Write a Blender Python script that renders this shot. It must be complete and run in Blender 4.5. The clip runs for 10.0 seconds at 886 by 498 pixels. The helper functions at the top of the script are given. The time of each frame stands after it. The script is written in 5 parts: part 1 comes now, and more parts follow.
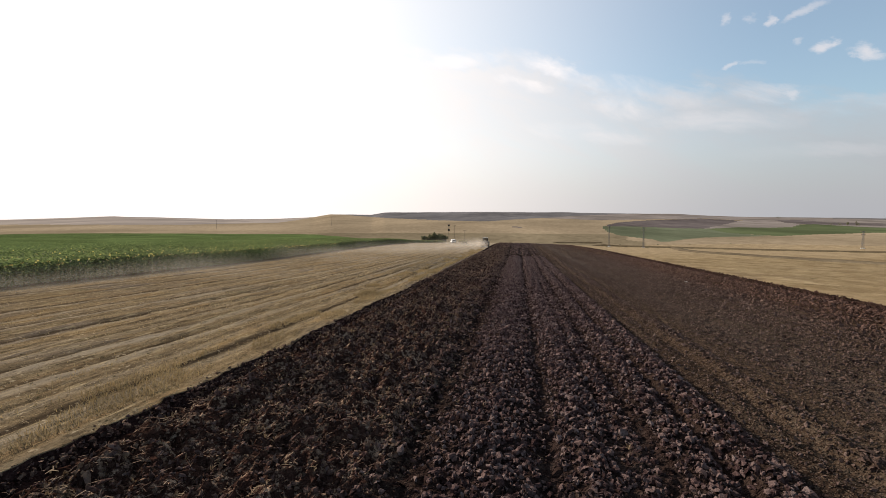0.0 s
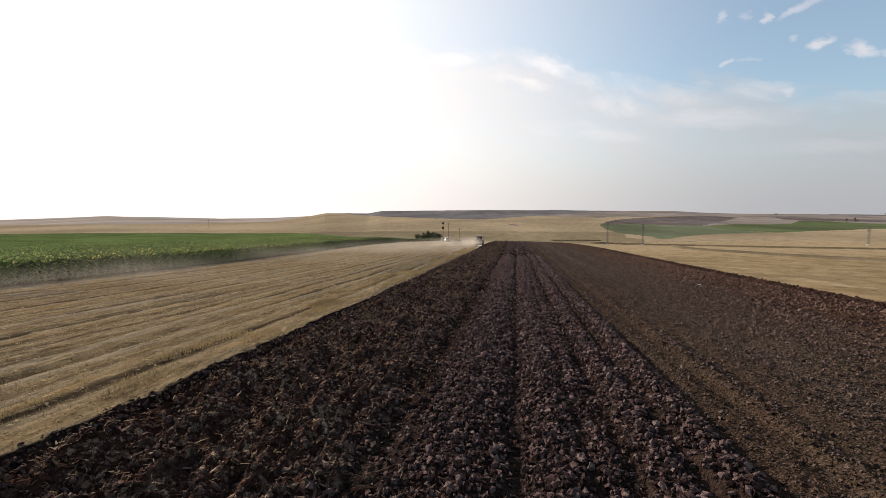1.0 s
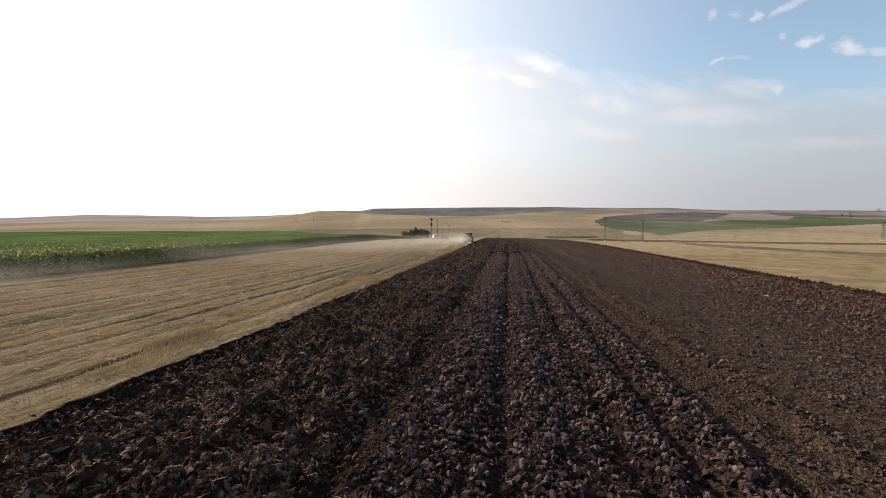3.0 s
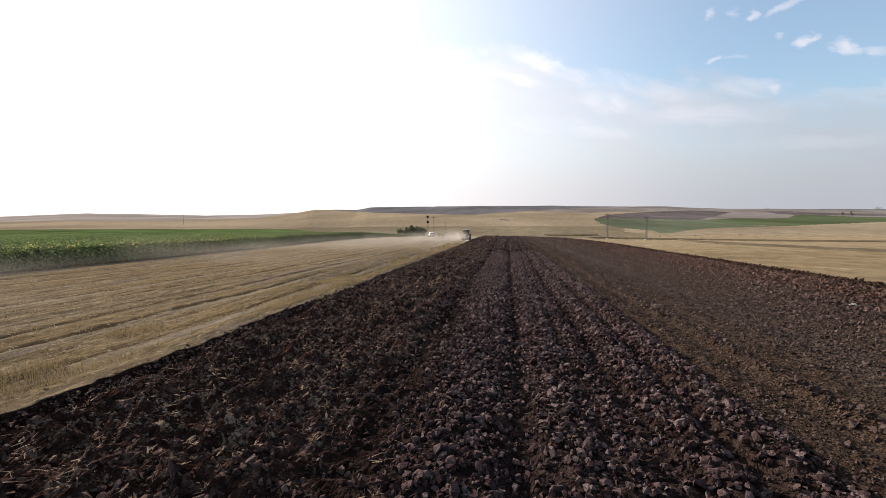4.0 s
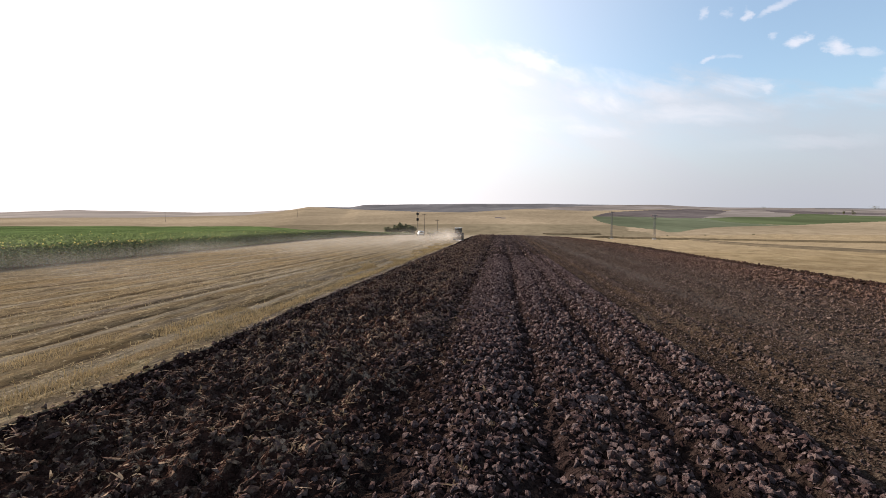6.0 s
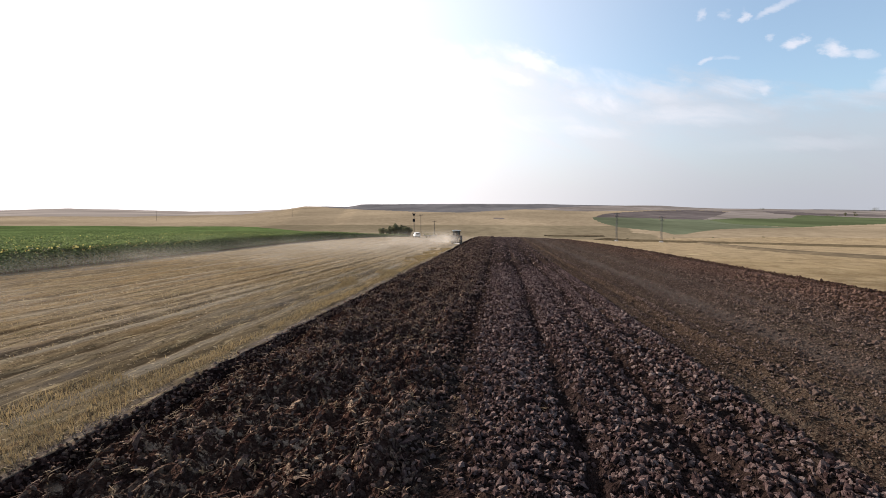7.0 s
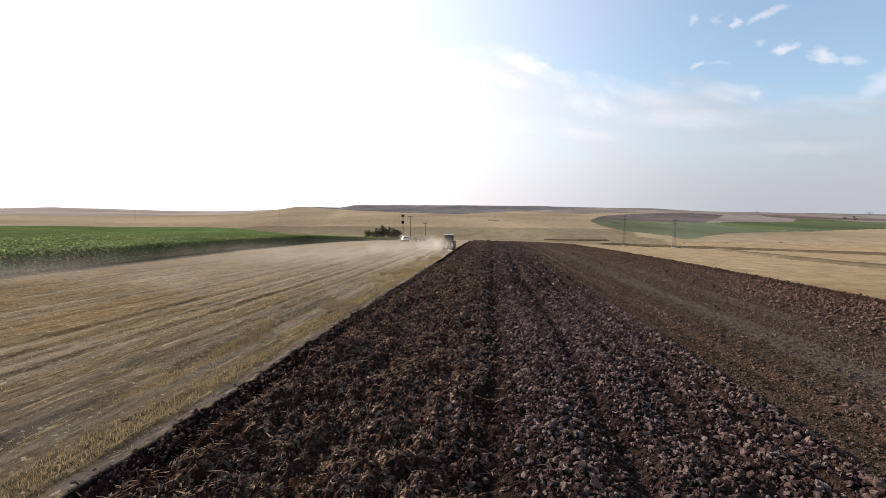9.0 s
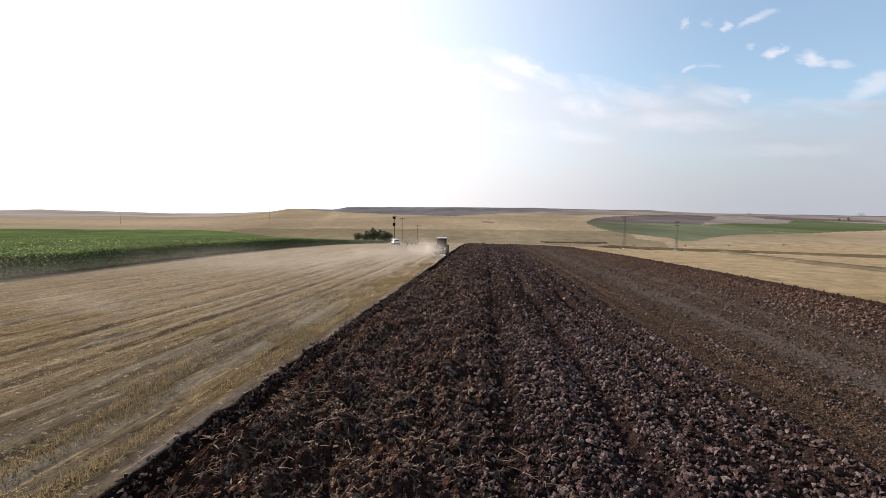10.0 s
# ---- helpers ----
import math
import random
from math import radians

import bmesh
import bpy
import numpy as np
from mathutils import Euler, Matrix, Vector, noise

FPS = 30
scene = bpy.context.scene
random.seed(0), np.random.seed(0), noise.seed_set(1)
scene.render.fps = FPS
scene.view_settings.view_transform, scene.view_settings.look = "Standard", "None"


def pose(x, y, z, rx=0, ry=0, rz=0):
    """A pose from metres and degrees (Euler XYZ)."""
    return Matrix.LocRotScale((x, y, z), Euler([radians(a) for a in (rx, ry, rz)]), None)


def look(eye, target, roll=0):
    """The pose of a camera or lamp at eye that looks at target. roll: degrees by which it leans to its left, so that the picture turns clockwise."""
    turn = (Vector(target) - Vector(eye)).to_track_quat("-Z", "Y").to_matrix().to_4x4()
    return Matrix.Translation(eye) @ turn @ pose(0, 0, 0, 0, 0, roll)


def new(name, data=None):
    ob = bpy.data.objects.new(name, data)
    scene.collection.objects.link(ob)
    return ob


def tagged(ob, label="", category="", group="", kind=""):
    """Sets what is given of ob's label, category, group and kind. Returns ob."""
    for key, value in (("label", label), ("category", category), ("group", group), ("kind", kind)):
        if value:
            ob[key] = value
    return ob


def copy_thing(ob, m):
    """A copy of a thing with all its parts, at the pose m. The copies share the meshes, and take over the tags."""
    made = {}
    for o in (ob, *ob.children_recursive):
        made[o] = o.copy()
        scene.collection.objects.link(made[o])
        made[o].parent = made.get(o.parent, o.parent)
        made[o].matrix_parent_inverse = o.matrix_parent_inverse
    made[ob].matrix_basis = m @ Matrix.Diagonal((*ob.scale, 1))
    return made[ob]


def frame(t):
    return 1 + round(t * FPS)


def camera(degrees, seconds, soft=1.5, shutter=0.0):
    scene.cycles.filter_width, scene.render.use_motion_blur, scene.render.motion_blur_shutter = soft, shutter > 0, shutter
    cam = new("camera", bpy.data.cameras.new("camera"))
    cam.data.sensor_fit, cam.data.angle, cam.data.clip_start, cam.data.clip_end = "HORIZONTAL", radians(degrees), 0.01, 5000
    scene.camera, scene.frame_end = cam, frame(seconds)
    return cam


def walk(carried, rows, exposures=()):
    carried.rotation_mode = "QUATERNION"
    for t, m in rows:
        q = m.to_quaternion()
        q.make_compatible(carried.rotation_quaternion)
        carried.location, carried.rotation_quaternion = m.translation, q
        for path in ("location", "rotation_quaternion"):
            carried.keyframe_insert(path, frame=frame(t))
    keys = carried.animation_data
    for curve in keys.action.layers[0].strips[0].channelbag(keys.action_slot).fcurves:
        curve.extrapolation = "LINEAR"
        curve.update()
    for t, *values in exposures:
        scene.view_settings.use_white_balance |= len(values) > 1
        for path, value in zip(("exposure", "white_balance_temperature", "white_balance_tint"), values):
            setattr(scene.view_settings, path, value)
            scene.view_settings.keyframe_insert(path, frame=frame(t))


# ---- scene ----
# ---- camera and its path ----
cam = camera(90.2, 10.0, soft=0.7)
PATH = [
    (0.0, 9.642, -0.001, 4.579, 86.22, 0.00, 9.62),
    (0.5, 10.093, 2.953, 4.436, 86.10, 0.08, 9.41),
    (1.0, 10.371, 5.986, 4.297, 86.01, 0.26, 9.30),
    (1.5, 10.515, 8.890, 4.100, 86.01, 0.32, 9.03),
    (2.0, 10.639, 12.017, 3.907, 85.92, 0.45, 8.92),
    (2.5, 10.648, 15.015, 3.697, 85.74, 0.44, 8.69),
    (2.7, 10.612, 16.240, 3.617, 85.73, 0.43, 8.56),
    (3.8, 10.168, 23.408, 2.850, 85.60, 0.50, 8.18),
    (4.0, 10.060, 24.768, 2.719, 85.56, 0.46, 8.13),
    (4.5, 9.803, 28.235, 2.346, 85.38, 0.36, 7.98),
    (5.0, 9.676, 32.042, 2.127, 85.28, 0.24, 7.84),
    (5.5, 9.649, 35.720, 2.211, 85.27, 0.28, 7.63),
    (5.7, 9.632, 37.207, 2.261, 85.29, 0.29, 7.53),
    (6.8, 8.804, 45.556, 2.580, 85.27, 0.13, 7.32),
    (7.0, 8.637, 47.063, 2.648, 85.27, 0.05, 7.19),
    (7.5, 8.197, 50.801, 2.750, 85.25, -0.19, 7.01),
    (8.0, 7.774, 54.602, 2.818, 85.30, -0.18, 6.79),
    (8.5, 7.512, 58.228, 2.697, 85.46, -0.29, 6.62),
    (9.0, 7.423, 61.815, 2.615, 85.45, -0.31, 6.36),
    (9.5, 7.309, 64.999, 2.550, 85.51, -0.32, 6.04),
    (10.0, 7.045, 68.265, 2.576, 85.70, -0.26, 5.59),
]
walk(cam, [(t, pose(*p)) for t, *p in PATH], exposures=[(0.0, 0.72, 6850, 15), (2.5, 0.78, 6750, 15), (4.2, 0.90, 6500, 16), (5.6, 0.98, 6500, 16), (8.0, 0.93, 6500, 16), (10.0, 0.93, 6500, 16)])

# ---- sky and sun ----
SUN_AZ, SUN_EL = -57.0, 23.0          # degrees: from the furrows' heading towards +x; above level
sun_way = Vector((math.sin(radians(SUN_AZ)) * math.cos(radians(SUN_EL)),
                  math.cos(radians(SUN_AZ)) * math.cos(radians(SUN_EL)), math.sin(radians(SUN_EL))))
sun_data = bpy.data.lights.new("sun", "SUN")
sun_data.energy, sun_data.angle, sun_data.color = 4.5, radians(0.6), (1.0, 0.93, 0.82)
sun = new("sun", sun_data)
sun.matrix_world = look(sun_way * 400, (0, 0, 0))


class Nodes:
    """A short way to lay and link shader nodes."""

    def __init__(self, tree):
        self.t = tree
        tree.nodes.clear()

    def add(self, kind, values=(), **props):
        n = self.t.nodes.new(kind)
        for k, v in props.items():
            setattr(n, k, v)
        for k, v in dict(values).items():
            if isinstance(v, bpy.types.NodeSocket):
                self.t.links.new(v, n.inputs[k])
            else:
                n.inputs[k].default_value = v
        return n

    def math(self, op, a, b=0.0, clamp=False):
        return self.add("ShaderNodeMath", {0: a, 1: b}, operation=op, use_clamp=clamp).outputs[0]

    def span(self, v, a, b, c=0.0, d=1.0):
        """v from a..b to c..d, smooth and clamped."""
        return self.add("ShaderNodeMapRange", {0: v, 1: a, 2: b, 3: c, 4: d}, interpolation_type="SMOOTHSTEP").outputs[0]

    def noise(self, vec, scale, detail=4.0, rough=0.55, lift=0.0):
        return self.add("ShaderNodeTexNoise", {"Vector": vec, "Scale": scale, "Detail": detail, "Roughness": rough, "Distortion": lift}).outputs[0]

    def mix(self, f, a, b, how="MIX"):
        n = self.t.nodes.new("ShaderNodeMix")
        n.data_type, n.blend_type = "RGBA", how
        for k, v in ((0, f), (6, a), (7, b)):
            if isinstance(v, bpy.types.NodeSocket):
                self.t.links.new(v, n.inputs[k])
            else:
                n.inputs[k].default_value = v if k == 0 else (*v, 1)[:4]
        return n.outputs[2]

    def ramp(self, v, stops, how="LINEAR"):
        n = self.add("ShaderNodeValToRGB", {0: v})
        n.color_ramp.interpolation = how
        e = n.color_ramp.elements
        while len(e) < len(stops):
            e.new(0.5)
        for k, (at, c) in zip(e, stops):
            k.position, k.color = at, (*c, 1)
        return n.outputs[0]

    def link(self, a, b):
        self.t.links.new(a, b)


world = bpy.data.worlds.new("world")
world.use_nodes = True
scene.world = world
w = Nodes(world.node_tree)
sky = w.add("ShaderNodeTexSky", sky_type="NISHITA", sun_disc=False, sun_elevation=radians(SUN_EL),
            sun_rotation=radians(SUN_AZ), altitude=700.0, air_density=1.1, dust_density=3.2, ozone_density=1.6)
way = w.add("ShaderNodeTexCoord").outputs["Generated"]
sep = w.add("ShaderNodeSeparateXYZ", {0: way})
az = w.math("MULTIPLY", w.math("ARCTAN2", sep.outputs[0], sep.outputs[1]), 57.2958)
el = w.math("MULTIPLY", w.math("ARCSINE", sep.outputs[2]), 57.2958)
# thin veil whose upper edge sinks away from the sun, streaked wisps along that edge, and loose puffs above
sunward = w.span(w.math("ABSOLUTE", w.math("SUBTRACT", az, SUN_AZ)), 94.0, 30.0)
facing = w.add("ShaderNodeVectorMath", {0: way, 1: tuple(sun_way)}, operation="DOT_PRODUCT").outputs["Value"]
from_sun = w.math("MULTIPLY", w.math("ARCCOSINE", w.math("MINIMUM", facing, 1.0)), 57.2958)
flat = w.add("ShaderNodeCombineXYZ", {0: w.math("MULTIPLY", az, 0.06), 1: w.math("ADD", w.math("MULTIPLY", el, 0.16), w.math("MULTIPLY", az, 0.055))}).outputs[0]
tuft = w.add("ShaderNodeCombineXYZ", {0: w.math("MULTIPLY", az, 0.16), 1: w.math("MULTIPLY", el, 0.24)}).outputs[0]
wisps = w.span(w.noise(flat, 1.6, 7, 0.6, 0.6), 0.36, 0.70)
curl = w.math("SUBTRACT", w.noise(tuft, 2.2, 6, 0.62), 0.5)
fray = w.math("SUBTRACT", w.noise(flat, 3.2, 7, 0.66), 0.5)
az_w = w.math("ADD", az, w.math("MULTIPLY", curl, 4.2))
el_w = w.math("ADD", el, w.math("MULTIPLY", fray, 2.2))


def cloud(at, up, wide, high, tilt, amount):
    """A soft oval of cloud at a heading and height, frayed by the noise."""
    c, q = math.cos(radians(tilt)), math.sin(radians(tilt))
    da, de = w.math("SUBTRACT", az_w, at), w.math("SUBTRACT", el_w, up)
    u = w.math("ADD", w.math("MULTIPLY", da, c / wide), w.math("MULTIPLY", de, q / wide))
    v = w.math("SUBTRACT", w.math("MULTIPLY", de, c / high), w.math("MULTIPLY", da, q / high))
    return w.span(w.math("ADD", w.math("MULTIPLY", u, u), w.math("MULTIPLY", v, v)), 1.0, -0.35, 0.0, amount)


def heaped(clouds):
    out = cloud(*clouds[0])
    for c in clouds[1:]:
        out = w.math("MAXIMUM", out, cloud(*c))
    return out


streaks = heaped(((5.5, 17.4, 8.5, 1.2, -24, 1.25), (0.5, 16.4, 4.5, 0.8, -12, 0.9), (-7.0, 19.4, 6.0, 1.0, 3, 0.6), (13.0, 13.0, 5.5, 1.9, -8, 0.75), (19.0, 13.6, 3.0, 1.2, 6, 0.5), (26.0, 12.8, 4.6, 1.2, -10, 0.55), (14.0, 14.6, 11.0, 1.7, -16, 0.55), (22.0, 10.6, 9.0, 1.5, -6, 0.5), (33.0, 10.6, 7.0, 1.2, -4, 0.4), (8.0, 10.4, 9.0, 1.3, -9, 0.45), (30.0, 6.8, 9.0, 1.0, -2, 0.25)))
streaks = w.math("MULTIPLY", streaks, w.math("ADD", w.math("MULTIPLY", wisps, 0.85), 0.15), True)
puffs = heaped(((30.4, 16.4, 1.15, 0.75, -5, 1.0), (33.3, 15.1, 1.5, 0.8, -24, 1.0), (35.3, 14.3, 1.6, 0.55, -20, 0.6), (25.9, 19.6, 0.6, 0.85, 10, 0.8), (28.6, 19.7, 2.2, 0.5, 10, 0.65), (22.1, 20.5, 0.7, 0.75, 0, 0.6), (24.2, 20.2, 0.6, 0.5, 0, 0.4), (22.8, 16.0, 0.9, 0.45, 15, 0.7), (24.6, 16.1, 1.4, 0.35, 0, 0.3), (28.3, 17.3, 0.5, 0.5, 0, 0.45), (38.0, 12.0, 2.6, 1.3, 20, 0.7), (15.0, 24.5, 2.4, 0.6, -6, 0.5), (28.3, 12.3, 0.8, 0.5, 0, 0.6)))
edge = w.math("SUBTRACT", w.math("SUBTRACT", 19.6, w.span(az, -1.0, 14.0, 0.0, 5.0)), w.span(az, 19.0, 35.0, 0.0, 3.6))
slant = w.math("ADD", w.math("SUBTRACT", el, edge), w.math("ADD", w.math("MULTIPLY", fray, 6.5), w.math("MULTIPLY", curl, 2.5)))
veil = w.math("MULTIPLY", w.span(slant, 1.6, -2.4), w.math("ADD", w.math("MULTIPLY", wisps, 0.22), 0.62))
tint = w.mix(1.0, sky.outputs[0], (1.03, 1.21, 1.18), "MULTIPLY")
glow = w.span(from_sun, 80.0, 6.0)
shone = w.mix(glow, w.mix(0.2, tint, (3.3, 3.5, 3.7)), (7.2, 7.1, 6.9))
veiled = w.mix(veil, shone, w.mix(sunward, (2.85, 3.15, 3.45), (6.8, 6.7, 6.55)))
hazy = w.mix(w.math("MULTIPLY", w.span(el, 10.0, 0.5), 0.85), veiled, w.mix(w.span(w.math("ABSOLUTE", w.math("SUBTRACT", az, SUN_AZ)), 91.0, 20.0), (2.66, 2.84, 3.1), (6.9, 6.7, 6.5)))
clouded = w.mix(streaks, hazy, w.mix(sunward, (5.0, 5.15, 5.4), (7.5, 7.4, 7.3)))
clouded = w.mix(w.math("MULTIPLY", puffs, 0.85), clouded, (4.9, 4.95, 5.15))
sky_out = w.add("ShaderNodeBackground", {"Color": clouded, "Strength": 0.10})
w.link(sky_out.outputs[0], w.add("ShaderNodeOutputWorld").inputs[0])

# ---- materials ----


def material(name, build, rough=0.9, bump=0.0, metal=0.0, spec=0.3, through_light=0.0):
    """build(n, place) returns the colour, and the height for the bump or None; place is the world's metres."""
    mat = bpy.data.materials.new(name)
    mat.use_nodes = True
    n = Nodes(mat.node_tree)
    place = n.add("ShaderNodeNewGeometry").outputs["Position"]
    colour, height = build(n, place)
    b = n.add("ShaderNodeBsdfPrincipled", {"Base Color": colour, "Roughness": rough, "Metallic": metal, "Specular IOR Level": spec})
    if height is not None and bump:
        n.link(n.add("ShaderNodeBump", {"Height": height, "Strength": 1.0, "Distance": bump}).outputs[0], b.inputs["Normal"])
    shade = b.outputs[0]
    if through_light:
        t = n.add("ShaderNodeBsdfTranslucent", {"Color": colour})
        shade = n.add("ShaderNodeMixShader", {0: through_light, 1: shade, 2: t.outputs[0]}).outputs[0]
    n.link(shade, n.add("ShaderNodeOutputMaterial").inputs[0])
    return mat


def stretch(n, place, x, y, z):
    return n.add("ShaderNodeVectorMath", {0: place, 1: (x, y, z)}, operation="MULTIPLY").outputs[0]


def earth(stops, grain=3.0, broad=0.15, along=1.0, wide=(0.8, 1.25)):
    """Ramp through fine grain, times a broad drift of tone; along < 1 draws the marks out in y."""
    def build(n, place):
        v = stretch(n, place, 1, along, 1)
        fine = n.noise(v, grain, 8, 0.68)
        col = n.ramp(fine, stops)
        drift = n.span(n.noise(v, broad, 3), 0.3, 0.7, *wide)
        return n.mix(1.0, col, n.add("ShaderNodeCombineXYZ", {0: drift, 1: drift, 2: drift}).outputs[0], "MULTIPLY"), fine
    return build


def plain(colour, grain=20.0, amount=0.25):
    """One paint or metal, with slight dirt and fading."""
    def build(n, place):
        f = n.noise(place, grain, 4)
        return n.mix(n.span(f, 0.3, 0.8, 0.0, amount), colour, tuple(0.55 * c + 0.06 for c in colour)), f
    return build


# wheel marks along the stubble: x at the start, drift along y, width, depth
WHEEL_MARKS = ((-2.0, -0.012, 0.24, 1.0), (-3.7, -0.010, 0.14, 0.4), (-5.4, -0.004, 0.22, 1.0), (-7.3, -0.009, 0.26, 1.0), (-9.2, -0.002, 0.2, 0.7), (-10.6, 0.006, 0.18, 0.5),
               (-12.4, 0.010, 0.3, 1.0), (-15.5, 0.012, 0.26, 0.8), (-17.9, 0.012, 0.26, 0.7), (-20.8, 0.022, 0.34, 1.0), (-24.6, 0.01, 0.34, 0.8), (-28.0, 0.0, 0.4, 0.7))
FIELD_W, FIELD_END = 34.9, 216.0       # ploughed land: x 0..FIELD_W, to y FIELD_END


def soil_build(n, place):
    sep = n.add("ShaderNodeSeparateXYZ", {0: place})
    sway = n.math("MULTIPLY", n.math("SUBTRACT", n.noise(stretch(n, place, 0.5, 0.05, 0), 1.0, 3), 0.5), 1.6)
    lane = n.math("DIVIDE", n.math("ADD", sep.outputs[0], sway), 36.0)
    # lane tones; the darkest stops lie in the grooves, their shade put in
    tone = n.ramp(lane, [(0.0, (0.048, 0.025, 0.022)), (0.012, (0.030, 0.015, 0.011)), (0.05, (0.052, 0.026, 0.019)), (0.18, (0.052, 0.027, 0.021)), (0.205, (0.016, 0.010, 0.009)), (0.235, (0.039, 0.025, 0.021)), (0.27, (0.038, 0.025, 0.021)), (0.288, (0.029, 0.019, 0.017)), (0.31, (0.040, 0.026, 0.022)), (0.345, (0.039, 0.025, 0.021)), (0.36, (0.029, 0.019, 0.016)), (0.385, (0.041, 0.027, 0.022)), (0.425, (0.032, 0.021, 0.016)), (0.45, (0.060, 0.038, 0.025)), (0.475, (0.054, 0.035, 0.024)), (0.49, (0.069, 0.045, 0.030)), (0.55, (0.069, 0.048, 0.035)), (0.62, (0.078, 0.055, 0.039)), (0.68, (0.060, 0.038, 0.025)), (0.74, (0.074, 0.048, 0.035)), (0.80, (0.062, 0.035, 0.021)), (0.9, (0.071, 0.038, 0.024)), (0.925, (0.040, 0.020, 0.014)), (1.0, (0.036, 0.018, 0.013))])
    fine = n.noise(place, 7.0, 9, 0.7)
    patch = n.noise(stretch(n, place, 1, 0.25, 1), 0.5, 4)
    crumbs = n.noise(place, 38.0, 4, 0.6)
    fine_side = n.span(sep.outputs[0], 14.2, 15.6)
    # near-black hollows: crevice shade put into the soil's colour
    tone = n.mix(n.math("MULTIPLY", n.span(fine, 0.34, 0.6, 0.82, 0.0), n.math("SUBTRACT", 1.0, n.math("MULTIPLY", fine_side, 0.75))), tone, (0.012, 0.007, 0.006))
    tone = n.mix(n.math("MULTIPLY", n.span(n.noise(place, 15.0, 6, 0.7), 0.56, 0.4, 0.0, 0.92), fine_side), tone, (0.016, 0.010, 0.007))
    tone = n.mix(n.span(n.math("MULTIPLY", patch, fine), 0.26, 0.42, 0.0, 0.6), tone, n.mix(fine_side, (0.072, 0.055, 0.045), (0.088, 0.068, 0.050)))
    tone = n.mix(n.span(crumbs, 0.56, 0.74, 0.0, 0.5), tone, (0.080, 0.058, 0.042))
    tone = n.mix(n.math("MULTIPLY", fine_side, n.span(n.noise(place, 22.0, 5, 0.65), 0.53, 0.63, 0.0, 0.75)), tone, (0.125, 0.094, 0.070))
    # paler far along the field: dust haze put into the colour
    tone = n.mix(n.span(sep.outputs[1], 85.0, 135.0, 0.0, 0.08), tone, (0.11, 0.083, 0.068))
    # smoother, greyer lanes driven flat through the finer side
    for at, wide, worn in ((20.2, 1.3, 0.4), (24.0, 0.9, 0.25)):
        d = n.math("ABSOLUTE", n.math("SUBTRACT", n.math("ADD", sep.outputs[0], sway), at))
        tone = n.mix(n.math("MULTIPLY", n.span(d, wide, 0.3, 0.0, worn), n.span(sep.outputs[1], 45.0, 78.0, 0.25, 1.0)), tone, (0.115, 0.094, 0.083))
    # tan roots and rotted straw in the slices beside the stubble, sunlit tops put into the tan
    slices = n.math("MULTIPLY", n.span(sep.outputs[0], 1.0, 1.8), n.span(sep.outputs[0], 8.0, 6.0))
    lit_roots = n.math("MULTIPLY", n.span(n.noise(stretch(n, place, 1, 0.7, 1), 1.1, 4, 0.6), 0.42, 0.62, 0.15, 1.0), n.span(n.noise(place, 4.6, 8, 0.75), 0.52, 0.58, 0.0, 0.95))
    tone = n.mix(n.math("MULTIPLY", slices, lit_roots), tone, (0.36, 0.255, 0.178))
    turned = n.add("ShaderNodeVectorMath", {0: place, 1: stretch(n, n.add("ShaderNodeTexNoise", {"Vector": place, "Scale": 3.0}).outputs[1], 0.5, 0.5, 0.5)}, operation="ADD").outputs[0]
    lump = n.add("ShaderNodeTexVoronoi", {"Vector": turned, "Scale": 8.5, "Randomness": 1.0}, feature="F1").outputs[0]
    grit = n.add("ShaderNodeTexVoronoi", {"Vector": turned, "Scale": 19.0, "Randomness": 1.0}, feature="F1").outputs[0]
    rise = n.math("ADD", n.math("MULTIPLY", lump, -0.9), n.math("MULTIPLY", grit, -0.45))
    return tone, n.math("ADD", rise, n.math("ADD", n.math("MULTIPLY", fine, 0.6), n.math("MULTIPLY", crumbs, 0.3)))


